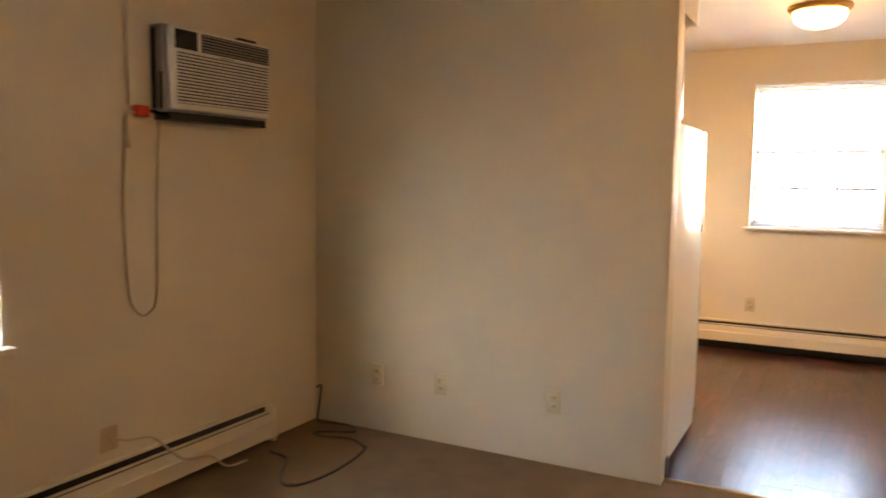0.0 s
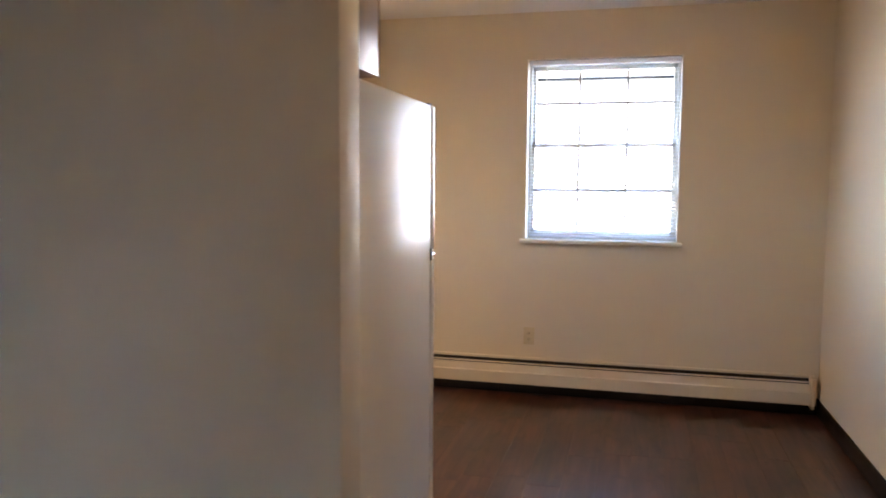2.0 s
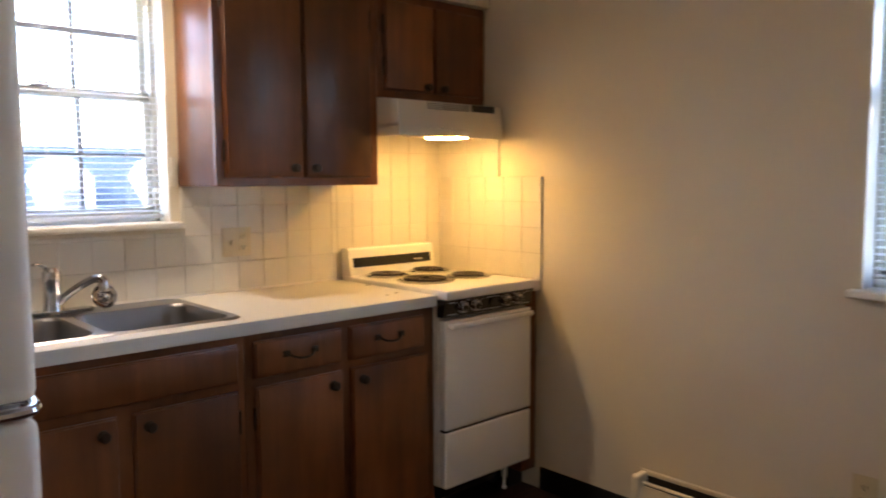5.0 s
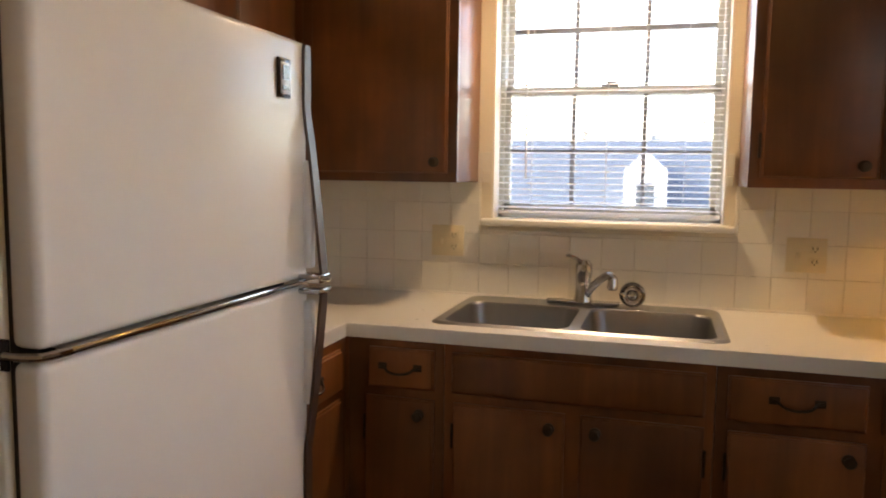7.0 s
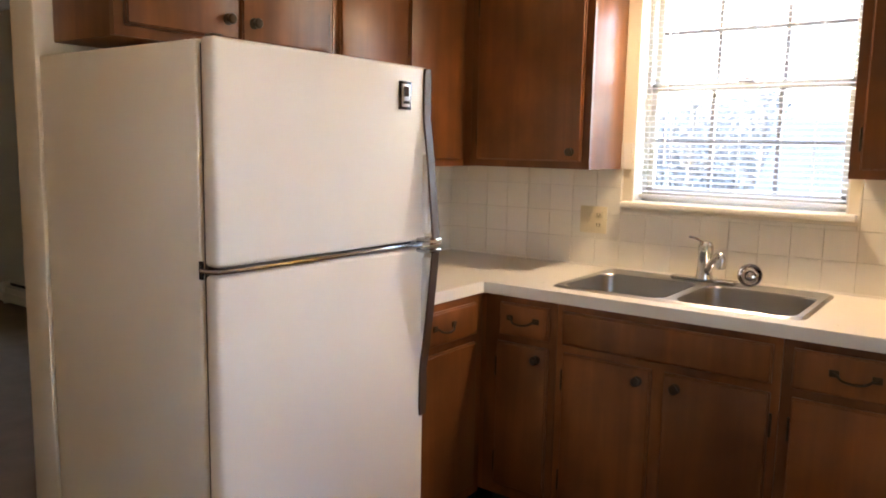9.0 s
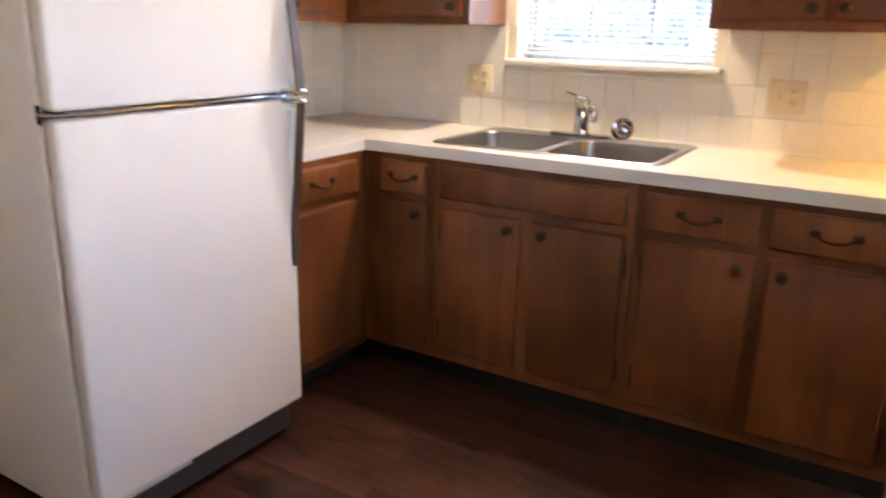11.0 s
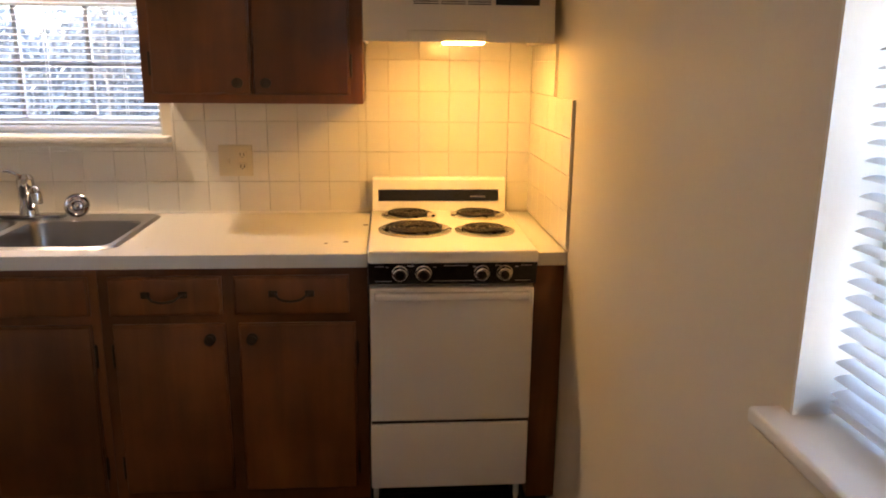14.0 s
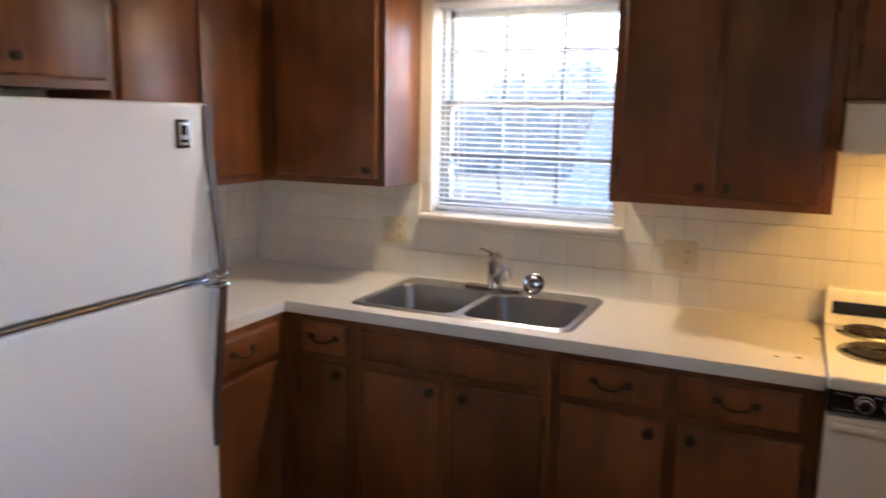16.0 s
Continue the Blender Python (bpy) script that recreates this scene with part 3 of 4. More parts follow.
def bowl(bm, x0, x1, y0, y1, z, depth):
    rings = []
    for inset, dz, r in ((0, 0, 0.05), (0.004, -0.006, 0.05), (0.010, -depth * 0.55, 0.055), (0.018, -depth + 0.03, 0.06), (0.045, -depth + 0.004, 0.06), (0.09, -depth, 0.05)):
        rings.append([bm.verts.new((a, b, z + dz)) for a, b in rounded(x0 + inset, x1 - inset, y0 + inset, y1 - inset, r)])
    for a, b in zip(rings, rings[1:]):
        for k in range(len(a)):
            bm.faces.new([a[k], a[(k + 1) % len(a)], b[(k + 1) % len(a)], b[k]])
    bm.faces.new(rings[-1])
    return rings[0]


sink = thing("kitchen_sink", ((SK[0] + SK[1]) / 2, (SK[2] + SK[3]) / 2, CT1), "double-bowl stainless steel drop-in sink", "sink")
ym = (SK[2] + SK[3]) / 2
BX0, BX1 = SK[0] + 0.115, SK[1] - 0.028
bowls = ((SK[2] + 0.032, ym - 0.016), (ym + 0.016, SK[3] - 0.032))
for y0, y1 in bowls:
    bm = B()
    bowl(bm, BX0, BX1, y0, y1, CT1 + 0.004, 0.165)
    bw = part("bowl", bm, STEEL_BOWL, sink)
    cx, cy = (BX0 + BX1) / 2, (y0 + y1) / 2
    part("drain", lathe(B(), [(0.055, 0), (0.053, 0.004), (0.040, 0.002), (0.036, -0.004), (0, -0.004)], (cx, cy, CT1 - 0.160)), CHROME, bw, "chrome basket drain")
bm = B()
outer, ledge = rounded(SK[0], SK[1], SK[2], SK[3], 0.045), rounded(SK[0] + 0.012, SK[1] - 0.012, SK[2] + 0.012, SK[3] - 0.012, 0.04)
lo = [bm.verts.new((a, b, CT1 + 0.0005)) for a, b in outer]
hi = [bm.verts.new((a, b, CT1 + 0.007)) for a, b in ledge]
for k in range(len(lo)):
    bm.faces.new([lo[k], lo[(k + 1) % len(lo)], hi[(k + 1) % len(lo)], hi[k]])
edges = [bm.edges.get((hi[k], hi[(k + 1) % len(hi)])) for k in range(len(hi))]
for y0, y1 in bowls:
    ring = [bm.verts.new((a, b, CT1 + 0.004)) for a, b in rounded(BX0, BX1, y0, y1, 0.05)]
    edges += [bm.edges.new((ring[k], ring[(k + 1) % len(ring)])) for k in range(len(ring))]
bmesh.ops.triangle_fill(bm, edges=edges, use_beauty=True)
part("rim", bm, STEEL, sink, smooth=25)

faucet = thing("faucet", (0.11, 1.265, CT1 + 0.007), "chrome single-lever kitchen faucet on a deck plate", "faucet")
FZ = CT1 + 0.007
bm = boxes(((0.082, 1.145, FZ), (0.138, 1.385, FZ + 0.014)), bev=0.012, seg=4)
part("deck_plate", bm, CHROME, faucet)
part("valve_body", lathe(B(), [(0.032, 0), (0.029, 0.015), (0.026, 0.05), (0.026, 0.085), (0.028, 0.092), (0.027, 0.125), (0.016, 0.138), (0, 0.140)], (0.11, 1.265, FZ + 0.012)), CHROME, faucet)
part("lever", tube(B(), curve_points([(0.11, 1.265, FZ + 0.135), (0.122, 1.248, FZ + 0.150), (0.130, 1.226, FZ + 0.162), (0.136, 1.208, FZ + 0.165)], 5), 0.0095, 10, 0.6), CHROME, faucet)
part("spout", tube(B(), curve_points([(0.115, 1.275, FZ + 0.03), (0.17, 1.305, FZ + 0.075), (0.235, 1.345, FZ + 0.115), (0.265, 1.365, FZ + 0.12), (0.272, 1.37, FZ + 0.10)], 6), 0.013, 12), CHROME, faucet)
part("aerator", lathe(B(), [(0.012, 0), (0.016, 0.003), (0.016, 0.034), (0.012, 0.042)], (0.272, 1.37, FZ + 0.078)), CHROME, faucet)
strn = thing("sink_strainer", (0.105, 1.425, CT1 + 0.007), "round chrome strainer basket standing at the sink ledge", "strainer")
m_ax = Vector((0.95, 0.1, 0.3)).normalized()
part("basket", lathe(B(), [(0.030, -0.012), (0.040, 0.0), (0.043, 0.004), (0.040, 0.008), (0.034, 0.004), (0.020, 0.002), (0.010, 0.006), (0.008, 0.014), (0, 0.016)], Vector((0.10, 1.425, CT1 + 0.047)), m_ax, 28), CHROME, strn)
part("ring", tube(B(), [(Vector((0.105, 1.425, CT1 + 0.047)) + 0.026 * (math.cos(a) * m_ax.cross(Vector((0, 0, 1))).normalized() + math.sin(a) * m_ax.cross(m_ax.cross(Vector((0, 0, 1)))).normalized())) + m_ax * 0.008 for a in [k * math.pi / 10 for k in range(20)]], 0.003, 6), CHROME, strn)

# ---- stove ----
SY0, SY1, SXF = 2.432, 2.924, 0.665
stove = thing("stove", (0.34, 2.685, 0), "white enamel electric range with four coil burners", "stove")
part("body", boxes(((0.012, SY0 + 0.003, 0.168), (SXF - 0.03, SY1 - 0.003, 0.895)), bev=0.003), ENAMEL, stove)
bm = boxes(((0.015, SY0, 0.893), (SXF + 0.025, SY1, 0.930)), bev=0.008, seg=3)
ct_top = part("cooktop", bm, ENAMEL, stove)
bm = B()
prof = [(0.008, 0.925), (0.008, 1.041), (0.016, 1.047), (0.046, 1.047), (0.057, 1.039), (0.078, 0.932), (0.078, 0.925)]
rings = [[bm.verts.new((x, y, z)) for x, z in prof] for y in (SY0 + 0.006, SY1 - 0.006)]
for k in range(len(prof)):
    bm.faces.new([rings[0][k], rings[0][(k + 1) % len(prof)], rings[1][(k + 1) % len(prof)], rings[1][k]])
bm.faces.new(rings[0])
bm.faces.new(rings[1])
bg = part("backguard", bm, ENAMEL, stove)


def slant(z):
    return 0.0605 + (1.022 - z) * 0.2


bm = B()
for y0, y1, z0, z1, d, mt in ((SY0 + 0.026, SY1 - 0.030, 0.965, 1.005, 0.0025, BLACK),):
    vs = [bm.verts.new(c) for c in ((slant(z0) + d, y0, z0), (slant(z0) + d, y1, z0), (slant(z1) + d, y1, z1), (slant(z1) + d, y0, z1),
                                    (slant(z0) - 0.002, y0, z0), (slant(z0) - 0.002, y1, z0), (slant(z1) - 0.002, y1, z1), (slant(z1) - 0.002, y0, z1))]
    for f in ((0, 1, 2, 3), (4, 7, 6, 5), (0, 4, 5, 1), (1, 5, 6, 2), (2, 6, 7, 3), (3, 7, 4, 0)):
        bm.faces.new([vs[i] for i in f])
strip = part("black_strip", bm, BLACK, bg, "black glossy panel strip")
part("name_badge", boxes(((slant(0.98) + 0.002, 2.79, 0.975), (slant(0.98) + 0.006, 2.845, 0.984)), bev=0.001), CHROME, strip, "small unreadable silver badge")

for bx, by, br in ((0.165, 2.565, 0.078), (0.165, 2.806, 0.078), (0.405, 2.578, 0.100), (0.425, 2.800, 0.078)):
    zb = 0.930
    pan = part("drip_pan", lathe(B(), [(br + 0.018, 0.0), (br + 0.018, 0.004), (br + 0.008, 0.007), (br - 0.002, 0.003), (br * 0.6, -0.006), (br * 0.15, -0.010), (0, -0.010)], (bx, by, zb), seg=40), CHROME, stove, "chrome drip pan")
    pts, turns = [], 4 if br < 0.09 else 5
    for k in range(turns * 26 + 1):
        a = 2 * math.pi * k / 26
        r = 0.016 + (br - 0.022) * k / (turns * 26)
        pts.append((bx + r * math.cos(a), by + r * math.sin(a), zb + 0.011))
    part("coil", tube(B(), pts, 0.0052, 6, 0.75), COIL, pan, "black spiral heating coil")
    bm = B()
    for k in range(3):
        a = 2 * math.pi * k / 3 + 0.4
        q = (bx + (br - 0.004) * math.cos(a), by + (br - 0.004) * math.sin(a), zb + 0.005)
        tube(bm, [(bx, by, zb + 0.004), q], 0.003, 6)
    part("coil_support", bm, CHROME, pan)

bm = B()
prof = [(SXF - 0.035, 0.892), (SXF + 0.014, 0.892), (SXF + 0.002, 0.826), (SXF - 0.035, 0.826)]
rings = [[bm.verts.new((x, y, z)) for x, z in prof] for y in (SY0 + 0.001, SY1 - 0.001)]
for k in range(4):
    bm.faces.new([rings[0][k], rings[0][(k + 1) % 4], rings[1][(k + 1) % 4], rings[1][k]])
bm.faces.new(rings[0])
bm.faces.new(rings[1])
panel = part("control_panel", bm, BLACK, stove, "black control panel with worn white marks")
kn = Vector((1, 0, -0.18)).normalized()
for ky in (2.524, 2.592, 2.762, 2.828):
    kd = part("control_knob", lathe(B(), [(0.024, 0), (0.024, 0.003), (0.0215, 0.005), (0.0205, 0.016), (0.017, 0.019), (0, 0.019)], (SXF + 0.0082, ky, 0.862), kn, 28), CHROME, panel, "silver dial knob with black centre")
    part("dial_centre", lathe(B(), [(0.013, 0.0), (0.012, 0.0215), (0, 0.022)], (SXF + 0.0082, ky, 0.862), kn, 20), BLACK, kd)
    bm = B()
    for k in range(12):
        a = 2 * math.pi * k / 12
        c = Vector((SXF + 0.0282, ky + 0.0172 * math.cos(a), 0.862 - 0.0036 + 0.0172 * math.sin(a)))
        box(bm, c - Vector((0.0012, 0.0012, 0.0012)), c + Vector((0.0012, 0.0012, 0.0012)))
    part("dial_marks", bm, DARK, kd, smooth=0)
for y0, y1, zz in ((2.452, 2.478, 0.882), (2.482, 2.492, 0.880), (2.545, 2.565, 0.884), (2.620, 2.630, 0.880), (2.650, 2.72, 0.884), (2.735, 2.743, 0.880), (2.800, 2.818, 0.884), (2.858, 2.868, 0.880), (2.876, 2.906, 0.884), (2.452, 2.50, 0.836), (2.62, 2.74, 0.836), (2.86, 2.905, 0.836)):
    xx = SXF + 0.002 + (zz - 0.826) / 0.066 * 0.012
    part("panel_mark", boxes(((xx - 0.001, y0, zz - 0.0012), (xx + 0.0008, y1, zz + 0.0012))), STEEL, panel, smooth=0)
part("clock_knob", lathe(B(), [(0.018, 0), (0.017, 0.006), (0, 0.007)], (SXF + 0.0082, 2.687, 0.862), kn, 24), BLACK, panel)
door = part("oven_door", boxes(((SXF - 0.028, SY0 + 0.004, 0.395), (SXF + 0.008, SY1 - 0.006, 0.815)), bev=0.006, seg=3), ENAMEL, stove)
part("handle", boxes(((SXF + 0.010, SY0 + 0.018, 0.785), (SXF + 0.040, SY1 - 0.022, 0.806)), ((SXF + 0.004, SY0 + 0.018, 0.788), (SXF + 0.02, SY0 + 0.04, 0.803)), ((SXF + 0.004, SY1 - 0.044, 0.788), (SXF + 0.02, SY1 - 0.022, 0.803)), bev=0.006, seg=3), ENAMEL, door, "white full-width bar handle")
part("storage_drawer", boxes(((SXF - 0.028, SY0 + 0.002, 0.170), (SXF + 0.008, SY1 - 0.008, 0.385)), bev=0.006, seg=3), ENAMEL, stove)
# Dark strip filled in for the shade between oven door and drawer.
part("shadow_gap", boxes(((SXF - 0.026, SY0 + 0.006, 0.3858), (SXF + 0.001, SY1 - 0.010, 0.3942))), DARK, stove)
# Black block stands in for the deep shade beneath the stove.
part("underside_shade", boxes(((0.06, SY0 + 0.03, 0.045), (0.50, SY1 - 0.03, 0.168))), BLACK, stove)
for fx, fy in ((0.530, SY0 + 0.014), (0.530, SY1 - 0.014), (0.07, SY0 + 0.02), (0.07, SY1 - 0.02)):
    bm = boxes(((fx - 0.012, fy - 0.009, 0.05), (fx + 0.012, fy + 0.009, 0.172)), bev=0.002)
    lathe(bm, [(0.011, 0.0), (0.012, 0.01), (0.008, 0.012), (0.008, 0.055)], (fx, fy, 0.0), seg=14)
    part("leg", bm, ENAMEL, stove)

stove.location.y += 0.009

# ---- range hood ----
HX = 0.435
hood = thing("range_hood", (0.24, 2.70, 1.51), "almond range hood with a lit lamp under the cabinet", "range hood")
HY0, HY1 = 2.430, NY - 0.024
bm = B()
prof = [(0.006, 1.664), (0.31, 1.664), (HX - 0.01, 1.650), (HX - 0.006, 1.606), (HX, 1.552), (HX, 1.512), (HX - 0.012, 1.512), (HX - 0.016, 1.545), (0.02, 1.560), (0.006, 1.545)]
rings = [[bm.verts.new((x, y, z)) for x, z in prof] for y in (HY0, HY1)]
for k in range(len(prof)):
    bm.faces.new([rings[0][k], rings[0][(k + 1) % len(prof)], rings[1][(k + 1) % len(prof)], rings[1][k]])
bm.faces.new(rings[0])
bm.faces.new(rings[1])
box(bm, (0.006, HY0, 1.512), (HX - 0.008, HY0 + 0.008, 1.56))
box(bm, (0.006, HY1 - 0.008, 1.512), (HX - 0.008, HY1, 1.56))
HOODP = mat("hood_enamel", (0.70, 0.65, 0.54), 0.3, var=0.03, scale=6)
part("canopy", bm, HOODP, hood)
for y0, y1 in ((2.580, 2.655), (2.662, 2.735), (2.742, 2.812)):
    v = part("vent", boxes(((HX - 0.012, y0, 1.620), (HX - 0.006, y1, 1.648))), DARK, hood, "louvred vent slots", smooth=0)
    for k in range(4):
        z = 1.623 + k * 0.0068
        part("louvre", boxes(((HX - 0.012, y0, z), (HX - 0.002, y1, z + 0.0032))), HOODP, v, smooth=0)
part("switch_panel", boxes(((HX - 0.012, 2.826, 1.620), (HX - 0.003, 2.958, 1.648)), bev=0.001), BLACK, hood, "black switch panel")
part("filter", boxes(((0.05, 2.50, 1.538), (0.30, 2.90, 1.546))), STEEL, hood)
hl = part("lamp_housing", boxes(((0.30, 2.56, 1.515), (0.440, 2.80, 1.545)), bev=0.004), HOODP, hood)
part("lamp_lens", boxes(((0.305, 2.675, 1.507), (0.435, 2.795, 1.516)), bev=0.003), HOOD_LENS, hl, "glowing warm lamp lens")

# ---- fridge ----
FX0, FX1, FY0, FYB, FYD, FZT = 1.163, 1.902, 0.028, 0.712, 0.774, 1.618
fr = thing("fridge", ((FX0 + FX1) / 2, 0.42, 0), "almond-white top-freezer fridge with brown handle trim", "fridge")
part("body", boxes(((FX0, FY0, 0.06), (FX1, FYB, FZT - 0.003)), bev=0.006, seg=3), FRIDGE, fr)
part("gasket", boxes(((FX0 + 0.012, FYB, 0.16), (FX1 - 0.012, FYB + 0.012, FZT - 0.012))), GASKET, fr, "dark door gasket")
fd = part("freezer_door", boxes(((FX0, FYB + 0.012, 1.1200), (FX1, FYD, FZT)), bev=0.012, seg=4), FRIDGE_DOOR, fr)
md = part("main_door", boxes(((FX0, FYB + 0.012, 0.125), (FX1, FYD, 1.1020)), bev=0.012, seg=4), FRIDGE_DOOR, fr)
part("divider_trim", boxes(((FX0 + 0.004, FYB + 0.02, 1.1060), (FX1 - 0.040, FYD + 0.003, 1.1165)), bev=0.003), CHROME, fr, "chrome strip between the doors")
ch = part("hinge", boxes(((FX1 - 0.003, FYB - 0.003, 1.0900), (FX1 + 0.003, FYB + 0.010, 1.1320)), bev=0.002), BLACK, fr, "black centre hinge plate")
part("hinge_arm", tube(B(), curve_points([(FX1 + 0.001, FYB + 0.004, 1.1100), (FX1, FYD - 0.016, 1.1105), (FX1 - 0.012, FYD - 0.002, 1.1110), (FX1 - 0.045, FYD + 0.002, 1.1112)], 6), 0.0062, 10), CHROME, ch, "bent chrome hinge arm")
part("top_hinge", boxes(((FX1 - 0.038, FYB + 0.018, FZT - 0.003), (FX1 - 0.010, FYD - 0.014, FZT + 0.006)), bev=0.003), IRON, fr, "dark top hinge cap")
part("toe_grille", boxes(((FX0 + 0.02, FYB - 0.02, 0.02), (FX1 - 0.02, FYB + 0.02, 0.115)), bev=0.003), GASKET, fr, "dark toe grille")
part("grille_lip", boxes(((1.60, FYB + 0.022, 0.098), (FX1 - 0.03, FYB + 0.034, 0.122)), bev=0.003), WHITE_PLASTIC, fr, "loose white grille lip")
for fx in (FX0 + 0.06, FX1 - 0.06):
    for fy in (FY0 + 0.06, FYB - 0.06):
        part("foot", cyl(B(), (fx, fy, 0.0), (0, 0, 1), 0.018, 0.062, 14), BLACK, fr)


def bow(z_far, z_mid, flip):
    """One long handle: flush strip that bows out towards the gap between the doors."""
    bm, n = B(), 18
    rings = []
    for k in range(n + 1):
        s = k / n
        z = z_far + (z_mid - z_far) * s
        out = 0.004 + 0.040 * max(0.0, (s - 0.30) / 0.70) ** 0.8 * (1 if s > 0.30 else 0)
        th = 0.007
        x0, x1 = FX0 - 0.004, FX0 + 0.026
        y = FYD - 0.004 + out
        rings.append([bm.verts.new(c) for c in ((x0, y, z), (x1, y, z), (x1, y + th, z), (x0, y + th, z))])
    for a, b in zip(rings, rings[1:]):
        for k in range(4):
            bm.faces.new([a[k], a[(k + 1) % 4], b[(k + 1) % 4], b[k]])
    bm.faces.new(rings[0])
    bm.faces.new(rings[-1])
    bmesh.ops.bevel(bm, geom=[e_ for e_ in bm.edges if abs((e_.verts[0].co - e_.verts[1].co).z) > 0.01], offset=0.002, segments=2, affect="EDGES")
    return bm


h1 = part("handle", bow(1.6120, 1.1240, 1), BROWN_TRIM, fd, "brown bowed handle strip")
part("handle_end", boxes(((FX0 - 0.006, FYD + 0.0, 1.1140), (FX0 + 0.05, FYD + 0.054, 1.1320)), bev=0.004), CHROME, fd, "chrome handle end")
part("handle_guard", boxes(((FX0 + 0.001, FYD - 0.002, 1.1420), (FX0 + 0.022, FYD + 0.020, 1.3720)), bev=0.006), WHITE_PLASTIC, fd, "white finger guard")
part("handle", bow(0.590, 1.0980, 1), BROWN_TRIM, md, "brown bowed handle strip")
part("handle_end", boxes(((FX0 - 0.006, FYD + 0.0, 1.0900), (FX0 + 0.05, FYD + 0.054, 1.1020)), bev=0.004), CHROME, md, "chrome handle end")
part("handle_guard", boxes(((FX0 + 0.001, FYD - 0.002, 0.84), (FX0 + 0.022, FYD + 0.020, 1.0720)), bev=0.006), WHITE_PLASTIC, md, "white finger guard")
bd = part("badge", boxes(((1.246, FYD, 1.4940), (1.298, FYD + 0.005, 1.5720)), bev=0.002), BLACK, fd, "black and silver badge")
part("badge_plate", boxes(((1.254, FYD + 0.0045, 1.5020), (1.290, FYD + 0.007, 1.5640)), bev=0.001), STEEL, bd)
part("badge_mark", boxes(((1.261, FYD + 0.007, 1.5300), (1.283, FYD + 0.0085, 1.5570)), ((1.259, FYD + 0.007, 1.5100), (1.285, FYD + 0.0085, 1.5180))), BLACK, bd, smooth=0)

# ---- baseboard heaters ----
def heater(f, u0, u1, label, dz=0.0):
    """f maps (along, off the wall, up). A long finned cover with end caps and short feet."""
    h = thing("baseboard_heater", f((u0 + u1) / 2, 0.03, 0), label, "heater", "baseboard heaters")
    z0, z1, d = 0.074 + dz, 0.228 + dz, 0.066
    part("back_plate", boxes((f(u0, 0.001, z0), f(u1, 0.006, z1 + 0.012)), bev=0.001), HEATER, h)
    bm = B()
    prof = [(d + 0.004, z0), (d + 0.007, z0 + 0.074), (d + 0.001, z0 + 0.079), (d - 0.006, z1 - 0.031), (d - 0.012, z1 - 0.031), (d - 0.004, z0 + 0.070), (d - 0.002, z0)]
    ends = [[bm.verts.new(f(u, w, z)) for w, z in prof] for u in (u0 + 0.03, u1 - 0.03)]
    for k in range(len(prof)):
        bm.faces.new([ends[0][k], ends[0][(k + 1) % len(prof)], ends[1][(k + 1) % len(prof)], ends[1][k]])
    for ring in ends:
        bm.faces.new(ring)
    part("front_cover", bm, HEATER, h)
    part("damper", boxes((f(u0 + 0.03, 0.040, z1 - 0.024), f(u1 - 0.03, d - 0.006, z1 - 0.019)), bev=0.001), HEATER, h)
    part("top_lip", boxes((f(u0 + 0.03, 0.006, z1 - 0.004), f(u1 - 0.03, 0.016, z1 + 0.012)), bev=0.002), HEATER, h)
    # Plain near-black boxes give the slots their shade.
    part("dark_core", boxes((f(u0 + 0.03, 0.007, z0 + 0.03), f(u1 - 0.03, 0.014, z1 - 0.006)), (f(u0 + 0.03, 0.014, z0 + 0.03), f(u1 - 0.03, d - 0.016, z1 - 0.036))), DARK, h, "near-black filling for the shade inside", smooth=0)
    for a, b in ((u0, u0 + 0.034), (u1 - 0.034, u1)):
        bm = boxes((f(a, 0.001, z0 - 0.006), f(b, d + 0.010, z1 + 0.006)), bev=0.010, seg=3)
        part("end_cap", bm, HEATER, h)
        part("foot", boxes((f((a + b) / 2 - 0.010, 0.01, z0 - 0.026), f((a + b) / 2 + 0.010, d, z0)), bev=0.002), HEATER, h)
    return h


def hn(u, d, z):
    return (u, NY - 0.006 - d, z)


heater(hn, 1.150, 3.62, "cream hydronic baseboard heater under the kitchen window")
heater(e, -4.6, -0.515, "cream hydronic baseboard heater along the living room wall", -0.035)


# ---- outlets and switches ----
def outlet(f, u, z, kind_, label, gang=1, switch_first=False):
    w, h = (0.036, 0.057) if gang == 1 else (0.060, 0.056)
    o = thing("outlet" if kind_ == "outlet" else "wall_plate", f(u, 0, z - h), label, "outlet", "outlets")
    part("plate", boxes((f(u - w, 0.0, z - h), f(u + w, 0.006, z + h)), bev=0.003), BEIGE, o)
    centres = [u] if gang == 1 else [u - 0.024, u + 0.024]
    for i, c in enumerate(centres):
        if gang == 2 and i == 0 and switch_first:
            part("toggle", boxes((f(c - 0.005, 0.004, z - 0.010), f(c + 0.005, 0.018, z + 0.008)), bev=0.002), BEIGE, o)
            continue
        for dz in (-0.021, 0.021):
            s = part("socket", boxes((f(c - 0.016, 0.005, z + dz - 0.014), f(c + 0.016, 0.008, z + dz + 0.014)), bev=0.002), BEIGE, o)
            part("slots", boxes((f(c - 0.008, 0.0075, z + dz - 0.004), f(c - 0.005, 0.0085, z + dz + 0.007)), (f(c + 0.005, 0.0075, z + dz - 0.004), f(c + 0.008, 0.0085, z + dz + 0.007)), (f(c - 0.002, 0.0075, z + dz - 0.010), f(c + 0.002, 0.0085, z + dz - 0.006))), DARK, s, smooth=0)
    return o


def tile_e(u, d, z):
    return (0.008 + d, u, z)


